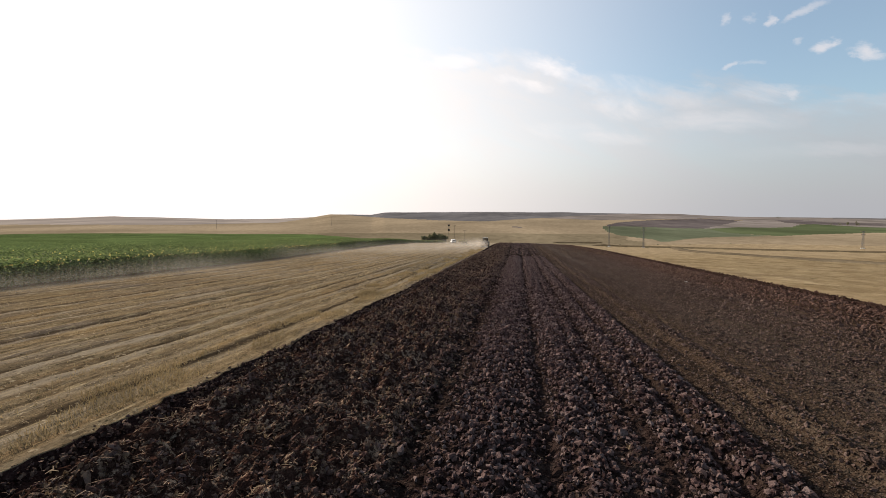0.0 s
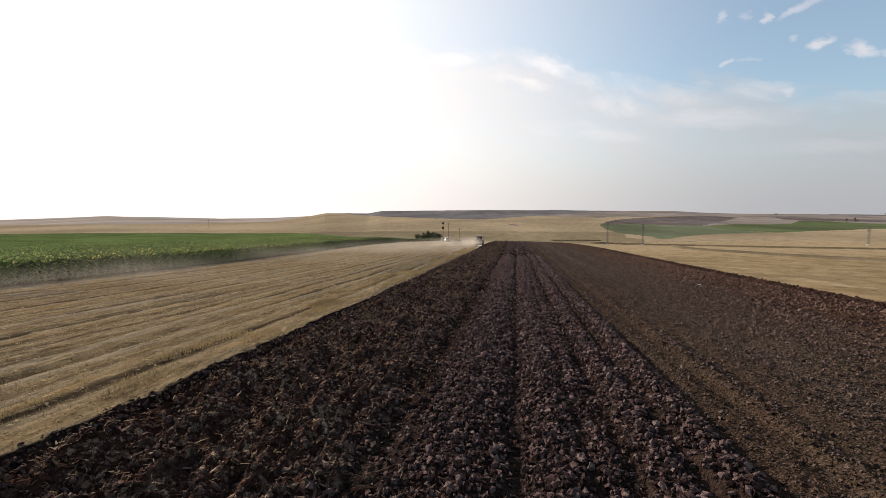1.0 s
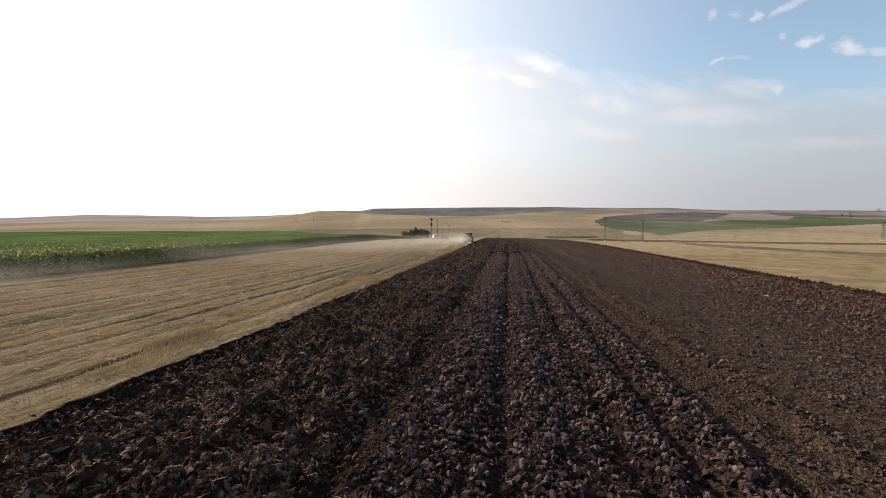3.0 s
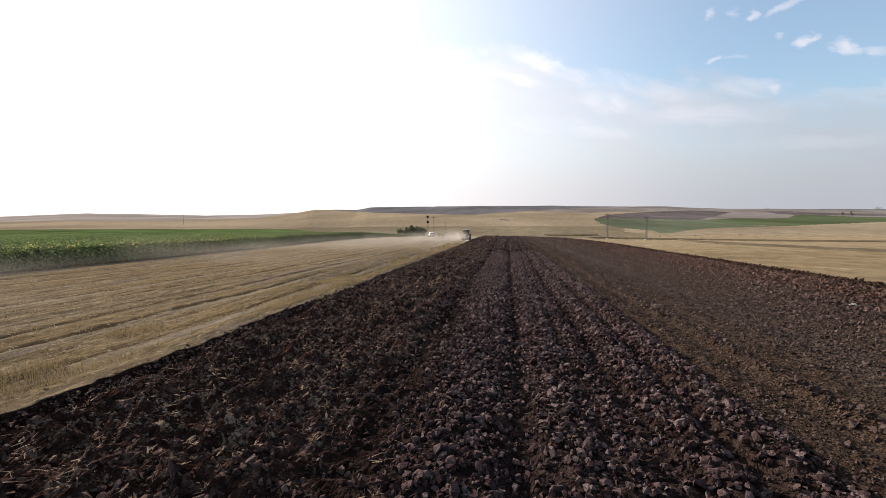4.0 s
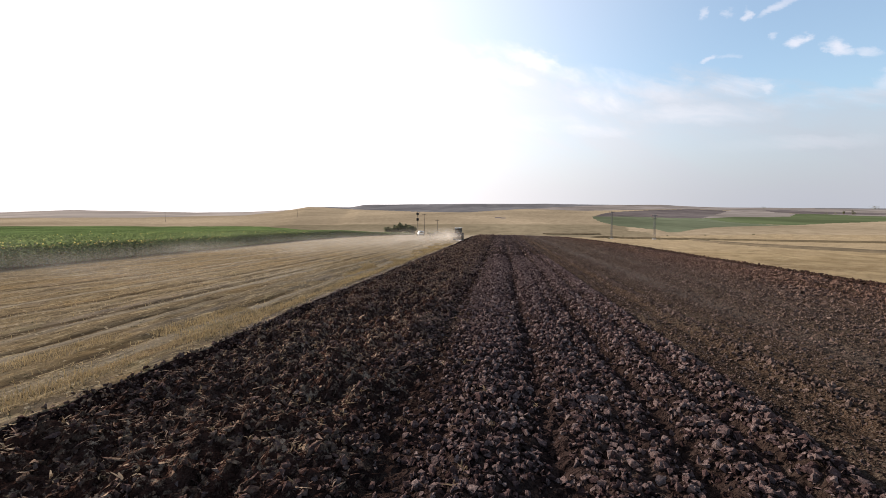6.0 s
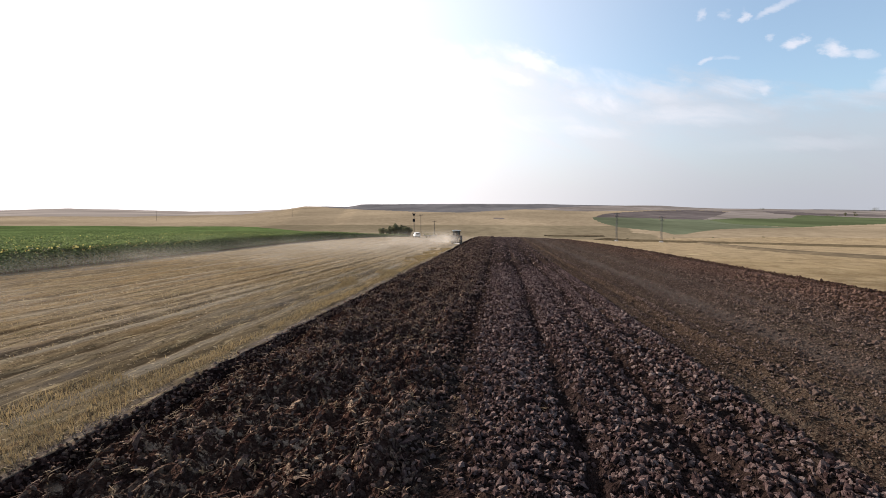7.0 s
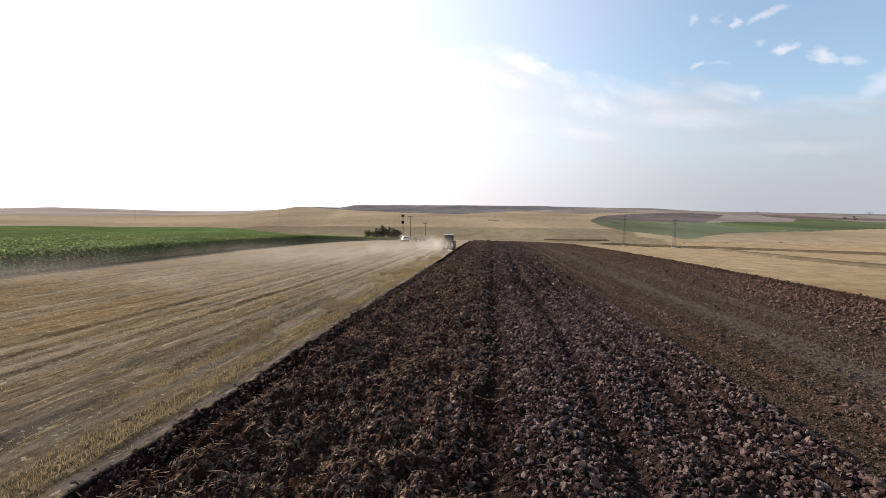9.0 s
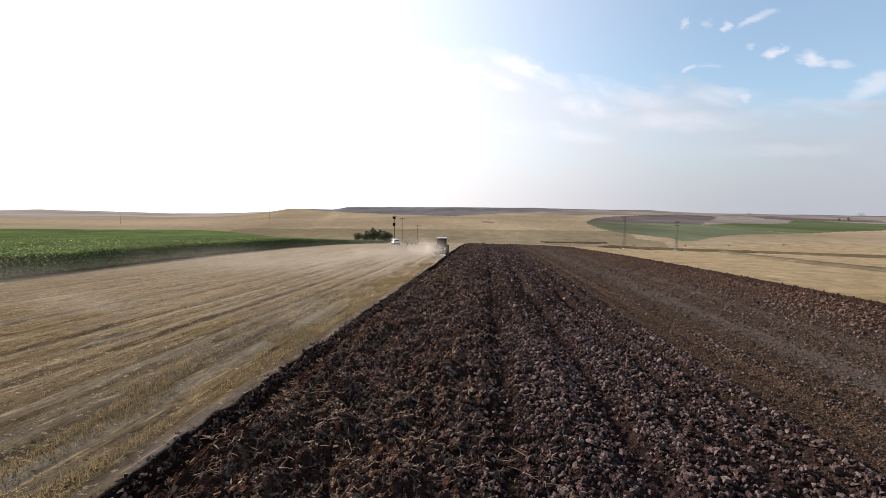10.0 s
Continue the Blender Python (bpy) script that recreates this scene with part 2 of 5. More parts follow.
def clod_build(n, place):
    rnd = n.add("ShaderNodeNewGeometry").outputs["Random Per Island"]
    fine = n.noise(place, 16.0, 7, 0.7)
    crust = n.noise(place, 24.0, 8, 0.8)
    tone = n.ramp(rnd, [(0.0, (0.036, 0.021, 0.020)), (0.3, (0.085, 0.053, 0.049)), (0.55, (0.140, 0.092, 0.083)), (0.85, (0.202, 0.143, 0.127)), (1.0, (0.27, 0.203, 0.180))])
    x = n.add("ShaderNodeSeparateXYZ", {0: place}).outputs[0]
    left = n.span(x, 8.5, 5.5)
    right = n.span(x, 14.6, 16.2)
    tone = n.mix(n.math("MULTIPLY", right, 0.8), tone, n.mix(0.65, tone, (0.142, 0.100, 0.072)))
    tone = n.mix(n.math("MULTIPLY", n.span(x, 25.0, 30.0), 0.8), tone, n.mix(1.0, tone, (1.0, 0.84, 0.76), "MULTIPLY"))
    tone = n.mix(n.math("MULTIPLY", n.span(x, 32.6, 33.6), 0.75), tone, (0.052, 0.026, 0.018))
    tone = n.mix(n.math("MULTIPLY", left, 0.72), tone, n.mix(0.6, tone, (0.088, 0.046, 0.034)))
    # high skin paler, as if lit from above, by colour alone
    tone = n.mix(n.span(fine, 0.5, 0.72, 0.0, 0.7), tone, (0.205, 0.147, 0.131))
    left = n.math("MULTIPLY", left, n.span(n.noise(stretch(n, place, 1, 0.6, 0), 0.85, 4, 0.6), 0.4, 0.62, 0.15, 1.0))
    tone = n.mix(n.math("MULTIPLY", left, n.span(n.noise(place, 5.5, 6, 0.7), 0.46, 0.55, 0.0, 1.0)), tone, (0.31, 0.215, 0.142))
    y = n.add("ShaderNodeSeparateXYZ", {0: place}).outputs[1]
    # darker at the start of the lanes; further on, dust haze put into the colour
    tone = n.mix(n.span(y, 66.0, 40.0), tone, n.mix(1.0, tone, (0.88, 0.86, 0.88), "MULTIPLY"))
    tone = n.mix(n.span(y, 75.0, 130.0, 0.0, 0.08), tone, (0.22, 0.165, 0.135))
    # crevice shade put into the colour where the skin is low
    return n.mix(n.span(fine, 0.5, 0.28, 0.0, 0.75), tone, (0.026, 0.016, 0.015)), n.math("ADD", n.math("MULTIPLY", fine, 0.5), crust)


def stubble_build(n, place):
    sep = n.add("ShaderNodeSeparateXYZ", {0: place})
    sway = n.math("MULTIPLY", n.math("SUBTRACT", n.noise(stretch(n, place, 0.3, 0.04, 0), 1.0, 3), 0.5), 1.5)
    x = n.math("ADD", sep.outputs[0], sway)
    rows = n.noise(stretch(n, place, 1, 0.035, 1), 1.3, 5, 0.6)
    fine = n.noise(stretch(n, place, 1.3, 0.28, 1), 4.2, 9, 0.74)
    fleck = n.noise(place, 12.0, 6, 0.72)
    patch = n.noise(stretch(n, place, 1, 0.2, 1), 0.22, 4)
    tone = n.ramp(rows, [(0.30, (0.092, 0.068, 0.041)), (0.42, (0.166, 0.121, 0.069)), (0.5, (0.222, 0.160, 0.088)), (0.56, (0.175, 0.136, 0.083)), (0.64, (0.218, 0.144, 0.074)), (0.78, (0.150, 0.117, 0.075))])
    tone = n.mix(n.span(patch, 0.5, 0.75, 0.0, 0.5), tone, (0.132, 0.109, 0.084))
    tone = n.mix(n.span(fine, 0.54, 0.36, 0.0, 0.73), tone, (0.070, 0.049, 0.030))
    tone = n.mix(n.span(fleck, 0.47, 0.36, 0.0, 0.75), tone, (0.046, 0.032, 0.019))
    tone = n.mix(n.span(fleck, 0.56, 0.70, 0.0, 0.55), tone, (0.254, 0.198, 0.121))
    tone = n.mix(n.span(n.noise(stretch(n, place, 1, 0.3, 1), 0.55, 5, 0.6), 0.5, 0.66, 0.0, 0.55), tone, (0.198, 0.128, 0.058))
    tone = n.mix(n.span(n.noise(stretch(n, place, 1, 0.25, 1), 0.38, 5, 0.6, 0.5), 0.54, 0.7, 0.0, 0.6), tone, (0.133, 0.111, 0.094))
    tone = n.mix(n.span(n.noise(stretch(n, place, 1, 0.4, 1), 0.9, 5, 0.6, 0.5), 0.58, 0.72, 0.0, 0.5), tone, (0.103, 0.092, 0.046))
    broken = n.span(n.noise(stretch(n, place, 0.7, 0.09, 1), 0.8, 4, 0.6), 0.34, 0.52, 0.5, 1.0)
    broken = n.math("MULTIPLY", broken, n.span(sep.outputs[1], 45.0, 75.0, 1.0, 0.55))
    # wheel marks and drill rows, with greyer trodden earth beside some of them
    for at, slope, wide, deep in WHEEL_MARKS:
        c = n.math("SUBTRACT", n.math("SUBTRACT", x, at), n.math("MULTIPLY", n.math("MINIMUM", sep.outputs[1], 90.0), slope))
        d = n.math("ABSOLUTE", c)
        tone = n.mix(n.math("MULTIPLY", n.span(n.math("ABSOLUTE", n.math("SUBTRACT", c, 0.55)), 0.55, 0.1, 0.0, deep * 0.75), n.span(patch, 0.35, 0.6, 0.3, 1.0)), tone, (0.235, 0.198, 0.148))
        tone = n.mix(n.math("MULTIPLY", n.span(d, wide * 1.25, 0.0, 0.0, deep), broken), tone, (0.055, 0.039, 0.025))
    # bare trodden edge beside the furrow
    bare = n.math("MULTIPLY", n.span(n.noise(stretch(n, place, 1, 0.5, 1), 1.1, 5, 0.65), 0.42, 0.6, 0.15, 1.0), n.span(sep.outputs[1], 34.0, 62.0, 0.15, 1.0))
    tone = n.mix(n.math("MULTIPLY", n.span(n.math("ABSOLUTE", n.math("ADD", sep.outputs[0], 0.12)), 0.52, 0.2), bare), tone, (0.175, 0.138, 0.114))
    # dust settled behind the plough, with its airborne haze put into the colour
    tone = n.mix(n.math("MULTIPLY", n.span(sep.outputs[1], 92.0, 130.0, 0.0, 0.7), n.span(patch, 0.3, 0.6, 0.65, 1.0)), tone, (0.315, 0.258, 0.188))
    # darker and cooler near the furrow, from about y 42 to 108
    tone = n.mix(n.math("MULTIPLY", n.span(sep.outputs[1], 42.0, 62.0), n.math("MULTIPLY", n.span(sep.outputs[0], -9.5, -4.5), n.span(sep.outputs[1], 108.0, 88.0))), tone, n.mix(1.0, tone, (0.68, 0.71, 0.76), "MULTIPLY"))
    # drilled rows of cut stalks, broken into tufts
    tuft = n.noise(stretch(n, place, 2.6, 0.3, 1), 1.9, 6, 0.7, 0.3)
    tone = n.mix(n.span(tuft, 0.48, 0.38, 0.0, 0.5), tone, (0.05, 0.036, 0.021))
    tone = n.mix(n.span(tuft, 0.55, 0.66, 0.0, 0.65), tone, (0.32, 0.25, 0.146))
    speck = n.noise(place, 5.2, 5, 0.6)
    tone = n.mix(n.span(speck, 0.61, 0.68, 0.0, 0.85), tone, (0.034, 0.032, 0.016))
    tone = n.mix(n.span(speck, 0.39, 0.33, 0.0, 0.7), tone, (0.37, 0.30, 0.20))
    # the next field over was left yellower
    beyond = n.span(sep.outputs[0], 32.0, 36.0)
    blotch = n.noise(stretch(n, place, 0.8, 0.55, 1), 0.45, 7, 0.68, 0.4)
    tone = n.mix(n.math("MULTIPLY", beyond, 0.65), tone, n.mix(n.span(blotch, 0.36, 0.62), (0.190, 0.134, 0.072), (0.325, 0.243, 0.137)))
    tone = n.mix(n.math("MULTIPLY", beyond, n.span(n.noise(stretch(n, place, 0.7, 0.5, 1), 0.8, 4, 0.6), 0.63, 0.71, 0.0, 0.6)), tone, (0.085, 0.066, 0.036))
    tone = n.mix(n.math("MULTIPLY", beyond, n.span(n.noise(stretch(n, place, 0.35, 0.3, 1), 0.9, 5, 0.6), 0.58, 0.7, 0.0, 0.5)), tone, (0.39, 0.31, 0.19))
    return tone, n.math("ADD", fine, n.math("MULTIPLY", fleck, 0.4))


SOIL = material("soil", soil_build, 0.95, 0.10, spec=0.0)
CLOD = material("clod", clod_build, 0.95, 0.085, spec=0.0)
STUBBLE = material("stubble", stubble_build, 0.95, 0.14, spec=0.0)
TAN = material("tan_field", earth([(0.3, (0.169, 0.127, 0.083)), (0.5, (0.228, 0.178, 0.116)), (0.7, (0.280, 0.220, 0.148))], 0.25, 0.008, 0.5), spec=0.0)
# plateau, both crops and PALE have the air's haze put into their colours
PLATEAU = material("hazed_plateau", earth([(0.3, (0.088, 0.084, 0.086)), (0.5, (0.113, 0.107, 0.107)), (0.7, (0.142, 0.132, 0.127))], 0.05, 0.006, 0.3), spec=0.0)
UPPER = material("upland", earth([(0.3, (0.119, 0.100, 0.089)), (0.5, (0.178, 0.153, 0.135)), (0.7, (0.237, 0.203, 0.178))], 0.03, 0.006, 0.3), spec=0.0)
PURPLE = material("fallow", earth([(0.3, (0.073, 0.062, 0.060)), (0.5, (0.099, 0.083, 0.079)), (0.7, (0.128, 0.110, 0.099))], 0.08, 0.01, 0.3), spec=0.0)
BLUEGREEN = material("young_crop", earth([(0.3, (0.077, 0.088, 0.055)), (0.5, (0.093, 0.104, 0.065)), (0.7, (0.112, 0.122, 0.077))], 0.08, 0.012, 0.3), spec=0.0)
DARKGREEN = material("green_crop", earth([(0.3, (0.057, 0.071, 0.035)), (0.5, (0.072, 0.087, 0.043)), (0.7, (0.085, 0.099, 0.051))], 0.1, 0.012, 0.3), spec=0.0)
PALE = material("hazed_fallow", earth([(0.3, (0.205, 0.175, 0.152)), (0.5, (0.248, 0.212, 0.182)), (0.7, (0.285, 0.243, 0.205))], 0.03, 0.006, 0.3), spec=0.0)
# darker tan for the lower slope: shade of the hill's fold, by colour
OLIVE = material("shaded_stubble", earth([(0.3, (0.124, 0.099, 0.063)), (0.5, (0.166, 0.133, 0.085)), (0.7, (0.202, 0.164, 0.106))], 0.2, 0.01, 0.5), spec=0.0)
DIRT = material("dirt_track", earth([(0.3, (0.065, 0.051, 0.034)), (0.5, (0.10, 0.078, 0.051)), (0.7, (0.155, 0.122, 0.078))], 0.8, 0.05, 0.3), bump=0.05, spec=0.0)
TRACK = material("track_earth", earth([(0.3, (0.042, 0.033, 0.02)), (0.5, (0.075, 0.057, 0.034)), (0.7, (0.125, 0.097, 0.058))], 0.8, 0.05, 0.3), bump=0.05, spec=0.0)
STRAW = material("straw", earth([(0.3, (0.17, 0.120, 0.058)), (0.6, (0.32, 0.235, 0.118))], 4.0, 0.3), 0.85, spec=0.1, through_light=0.25)
STRAWDIRTY = material("muddy_straw", earth([(0.3, (0.06, 0.038, 0.024)), (0.62, (0.22, 0.15, 0.085))], 4.0, 0.3), 0.85, spec=0.1, through_light=0.15)


def sod_build(n, place):
    rnd = n.add("ShaderNodeNewGeometry").outputs["Random Per Island"]
    tone = n.ramp(rnd, [(0.0, (0.060, 0.034, 0.026)), (0.4, (0.120, 0.076, 0.054)), (0.8, (0.20, 0.137, 0.098)), (1.0, (0.33, 0.24, 0.17))])
    fine = n.noise(place, 30.0, 4)
    return n.mix(n.span(fine, 0.5, 0.35, 0.0, 0.7), tone, (0.054, 0.034, 0.022)), fine


SOD = material("torn_sod", sod_build, 0.95, 0.02, spec=0.0)
LEAF = material("sunflower_leaf", earth([(0.3, (0.066, 0.088, 0.032)), (0.5, (0.112, 0.144, 0.054)), (0.7, (0.160, 0.190, 0.080))], 2.5, 0.06), 0.8, spec=0.03, through_light=0.5)
CANOPY = material("sunflower_canopy", earth([(0.3, (0.042, 0.060, 0.021)), (0.5, (0.074, 0.102, 0.036)), (0.7, (0.112, 0.140, 0.054))], 1.6, 0.05), 0.9, 0.25, spec=0.0)
DUSTYLEAF = material("dusty_leaf", earth([(0.3, (0.114, 0.118, 0.054)), (0.5, (0.180, 0.180, 0.090)), (0.7, (0.246, 0.234, 0.126))], 2.5, 0.06), 0.85, spec=0.0, through_light=0.5)
PETAL = material("petal", plain((0.50, 0.42, 0.13)), 0.6, through_light=0.3)
SEEDS = material("seed_disc", plain((0.10, 0.07, 0.03)), 0.8)
STEM = material("stem", plain((0.10, 0.15, 0.05)), 0.7)
TREELEAF = material("tree_leaf", earth([(0.3, (0.10, 0.10, 0.055)), (0.5, (0.16, 0.155, 0.09)), (0.7, (0.21, 0.20, 0.12))], 1.5, 0.2), 0.7, spec=0.05, through_light=0.4)
BARK = material("bark", earth([(0.3, (0.06, 0.045, 0.035)), (0.7, (0.14, 0.11, 0.085))], 6, 1), 0.9, 0.02)
RED = material("red_paint", plain((0.045, 0.016, 0.015), 3, 0.3), 0.5, spec=0.1)
DARK = material("dark_metal", plain((0.02, 0.019, 0.02), 5, 0.2), 0.7, spec=0.1)
STEEL = material("worn_steel", plain((0.38, 0.37, 0.36), 6, 0.4), 0.35, metal=0.9)
GALV = material("galvanised_steel", plain((0.10, 0.10, 0.10), 4, 0.3), 0.6, metal=0.2)
RUBBER = material("rubber", plain((0.03, 0.029, 0.028), 9, 0.6), 0.9)
WHITE = material("white_paint", plain((0.75, 0.75, 0.73), 2, 0.3), 0.4)
YELLOW = material("yellow_paint", plain((0.45, 0.36, 0.16), 3, 0.4), 0.6)
WOOD = material("pole_wood", earth([(0.3, (0.06, 0.05, 0.042)), (0.7, (0.13, 0.105, 0.085))], 5, 0.8), 0.85)
SCRAP = material("white_plastic", plain((0.50, 0.47, 0.40), 12, 0.35), 0.5, through_light=0.2)
CONCRETE = material("concrete", earth([(0.3, (0.38, 0.36, 0.33)), (0.7, (0.52, 0.5, 0.46))], 5, 0.8), 0.85, 0.01)
PORCELAIN = material("porcelain", plain((0.22, 0.12, 0.08)), 0.25)
GLASS = material("dark_glass", plain((0.008, 0.009, 0.010), 1, 0.0), 0.3, spec=0.1)

# ---- shared ways of building ----


def mesh_of(name, verts, faces, mats, index=None, smooth=False):
    """A mesh from arrays: verts (n, 3), faces (m, 3) or (m, 4)."""
    me = bpy.data.meshes.new(name)
    verts, faces = np.asarray(verts, np.float32), np.asarray(faces, np.int32)
    me.vertices.add(len(verts))
    me.vertices.foreach_set("co", verts.ravel())
    me.loops.add(faces.size)
    me.loops.foreach_set("vertex_index", faces.ravel())
    me.polygons.add(len(faces))
    me.polygons.foreach_set("loop_start", np.arange(len(faces), dtype=np.int32) * faces.shape[1])
    for m in mats:
        me.materials.append(m)
    if index is not None:
        me.polygons.foreach_set("material_index", np.asarray(index, np.int32))
    me.polygons.foreach_set("use_smooth", np.full(len(faces), smooth))
    me.update(calc_edges=True)
    return me


def grid_faces(nx, ny):
    """Quads of a grid whose vertex (i, j) has the number j * nx + i."""
    i, j = np.meshgrid(np.arange(nx - 1), np.arange(ny - 1))
    a = (j * nx + i).ravel()
    return np.stack([a, a + 1, a + nx + 1, a + nx], 1)


def rnd_cell(i, j, k):
    """A fixed random number in 0..1 for each cell."""
    h = (i.astype(np.int64) * 374761393 + j.astype(np.int64) * 668265263 + k * 974634777) & 0x7FFFFFFF
    h = ((h ^ (h >> 13)) * 1274126177) & 0x7FFFFFFF
    return ((h ^ (h >> 16)) & 0xFFFF) / 65535.0


def value_noise(x, y, k=0):
    i, j = np.floor(x), np.floor(y)
    u, v = x - i, y - j
    u, v = u * u * (3 - 2 * u), v * v * (3 - 2 * v)
    a, b, c, d = (rnd_cell(i + p, j + q, k) for p, q in ((0, 0), (1, 0), (0, 1), (1, 1)))
    return (a * (1 - u) + b * u) * (1 - v) + (c * (1 - u) + d * u) * v - 0.5


def rough_noise(x, y, octaves=4, k=0):
    return sum(value_noise(x * 2 ** o, y * 2 ** o, k + o) / 2 ** o for o in range(octaves))


def lumps(x, y, cell, k):
    """Domes of mixed size at jittered places, 0..1: lying clods."""
    gx, gy = x / cell, y / cell
    i, j = np.floor(gx), np.floor(gy)
    best = np.zeros_like(gx)
    for p in (-1, 0, 1):
        for q in (-1, 0, 1):
            cx, cy = i + p + rnd_cell(i + p, j + q, k), j + q + rnd_cell(i + p, j + q, k + 1)
            r = 0.45 + 0.5 * rnd_cell(i + p, j + q, k + 2)
            turn = rnd_cell(i + p, j + q, k + 3) * 6.28
            dx, dy = gx - cx, gy - cy
            ax, ay = dx * np.cos(turn) + dy * np.sin(turn), (dy * np.cos(turn) - dx * np.sin(turn)) * 1.45
            best = np.maximum(best, np.sqrt(np.clip(r * r - ax * ax - ay * ay, 0, 1)) / 0.95 * (0.4 + 0.6 * r))
    return best


def smooth01(v, a, b):
    s = np.clip((v - a) / (b - a), 0, 1)
    return s * s * (3 - 2 * s)


# ---- lie of the land ----
EYE_X, EYE_Z, NEAR_R, SKY_R = 9.64, 4.58, 235.0, 1700.0
SKYLINE = ((-180, 0.15), (-75, -0.15), (-54.7, -0.03), (-46.3, 0.32), (-41, 0.16), (-35.7, -0.04), (-30, 0.08), (-26.0, 0.27), (-24.9, 0.48), (-23.9, 0.66), (-18.8, 0.60), (-17.2, 0.89),
           (-4.8, 0.97), (5.8, 0.87), (18.3, 0.61), (22, 0.38), (26.2, 0.27), (35.4, 0.07), (45, 0.02), (180, 0.15))


def field_z(y):
    """The fall of the fields along the furrows."""
    y = np.asarray(y, float)
    z = np.where(y > 0, -0.40 * (1 - np.exp(-np.maximum(y, 0) / 20.0)) - 0.0297 * y, -0.0475 * y)
    return z - 0.0004 * np.clip(y - 175, 0, 70) ** 2 - 0.056 * np.clip(y - 245, 0, 400) * 0.4 + 0.5 * smooth01(y, 80, 216)


def land(x, y):
    """Height of the ground: falling fields, a shallow valley, then slopes up to the skyline."""
    x, y = np.asarray(x, float), np.asarray(y, float)
    dx = x - EYE_X
    r = np.hypot(dx, y) + 1e-6
    turn = np.degrees(np.arctan2(dx, y))
    # the ground sinks towards the hollow where the pylons stand
    near = field_z(y) - 1.9 * smooth01(x, 15, 55) * smooth01(y, 115, 215) * (1 - 0.4 * smooth01(x, 90, 150))
    c, s = y / r, dx / r
    start = np.degrees(np.arctan2(field_z(np.minimum(NEAR_R * c, 205.0)) - EYE_Z, NEAR_R))
    start = np.minimum(start, -2.2)
    top = np.interp(turn, [a for a, _ in SKYLINE], [b for _, b in SKYLINE])
    u = np.clip(np.log(r / NEAR_R) / math.log(SKY_R / NEAR_R), 0, 1)
    rise = 1 - (1 - u) ** 1.7
    e = start + (top - start) * rise
    e = e - 0.10 * smooth01(r, SKY_R, 4500)
    far = EYE_Z + r * np.tan(np.radians(e)) + rough_noise(x / 160, y / 160, 3, 5) * 0.006 * np.clip(r - 300, 0, 700)
    return near + (far - near) * smooth01(r, 185, 290)


def land_z(x, y):
    return float(land(np.array([x]), np.array([y]))[0])


def inside(px, py, poly):
    """Which points lie in a polygon."""
    hit = np.zeros(px.shape, bool)
    for (x0, y0), (x1, y1) in zip(poly, poly[1:] + poly[:1]):
        cross = (y0 > py) != (y1 > py)
        hit ^= cross & (px < (x1 - x0) * (py - y0) / (y1 - y0 + 1e-12) + x0)
    return hit


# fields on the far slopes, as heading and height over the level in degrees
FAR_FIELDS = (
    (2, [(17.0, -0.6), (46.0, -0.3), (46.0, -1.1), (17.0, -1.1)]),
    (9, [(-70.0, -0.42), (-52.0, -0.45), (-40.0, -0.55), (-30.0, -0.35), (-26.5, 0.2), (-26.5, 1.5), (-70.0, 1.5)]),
    # lower band where the fold's shade is put into the colour
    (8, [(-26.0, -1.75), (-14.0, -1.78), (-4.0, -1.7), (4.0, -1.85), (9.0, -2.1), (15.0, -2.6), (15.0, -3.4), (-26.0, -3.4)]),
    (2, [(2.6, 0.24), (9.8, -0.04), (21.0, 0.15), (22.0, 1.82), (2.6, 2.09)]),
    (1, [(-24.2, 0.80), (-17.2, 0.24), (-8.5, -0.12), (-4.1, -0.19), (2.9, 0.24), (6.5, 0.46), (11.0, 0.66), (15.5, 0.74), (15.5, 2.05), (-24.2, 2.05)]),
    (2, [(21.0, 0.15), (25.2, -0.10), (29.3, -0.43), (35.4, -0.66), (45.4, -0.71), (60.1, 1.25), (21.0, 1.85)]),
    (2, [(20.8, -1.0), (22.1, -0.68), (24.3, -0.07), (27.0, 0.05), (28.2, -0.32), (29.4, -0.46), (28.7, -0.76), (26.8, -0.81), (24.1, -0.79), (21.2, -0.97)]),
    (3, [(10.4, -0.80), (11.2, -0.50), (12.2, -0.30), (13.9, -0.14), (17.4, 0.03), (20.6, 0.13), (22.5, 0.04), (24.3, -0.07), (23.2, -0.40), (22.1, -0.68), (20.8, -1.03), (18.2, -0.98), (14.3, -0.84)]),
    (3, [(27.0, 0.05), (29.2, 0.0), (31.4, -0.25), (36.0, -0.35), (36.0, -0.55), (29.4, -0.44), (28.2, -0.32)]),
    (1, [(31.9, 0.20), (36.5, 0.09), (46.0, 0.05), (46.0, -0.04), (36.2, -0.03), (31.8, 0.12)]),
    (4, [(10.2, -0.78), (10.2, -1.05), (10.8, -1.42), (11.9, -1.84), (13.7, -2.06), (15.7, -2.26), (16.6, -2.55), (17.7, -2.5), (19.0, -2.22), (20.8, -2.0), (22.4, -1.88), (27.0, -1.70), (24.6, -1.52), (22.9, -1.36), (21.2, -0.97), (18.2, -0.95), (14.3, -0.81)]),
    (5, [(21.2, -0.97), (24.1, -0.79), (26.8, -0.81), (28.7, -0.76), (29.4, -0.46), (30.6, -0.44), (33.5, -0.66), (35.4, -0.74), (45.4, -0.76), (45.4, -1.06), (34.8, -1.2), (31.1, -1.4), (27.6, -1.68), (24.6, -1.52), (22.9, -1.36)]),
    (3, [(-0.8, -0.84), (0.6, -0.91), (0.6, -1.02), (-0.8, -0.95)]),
)


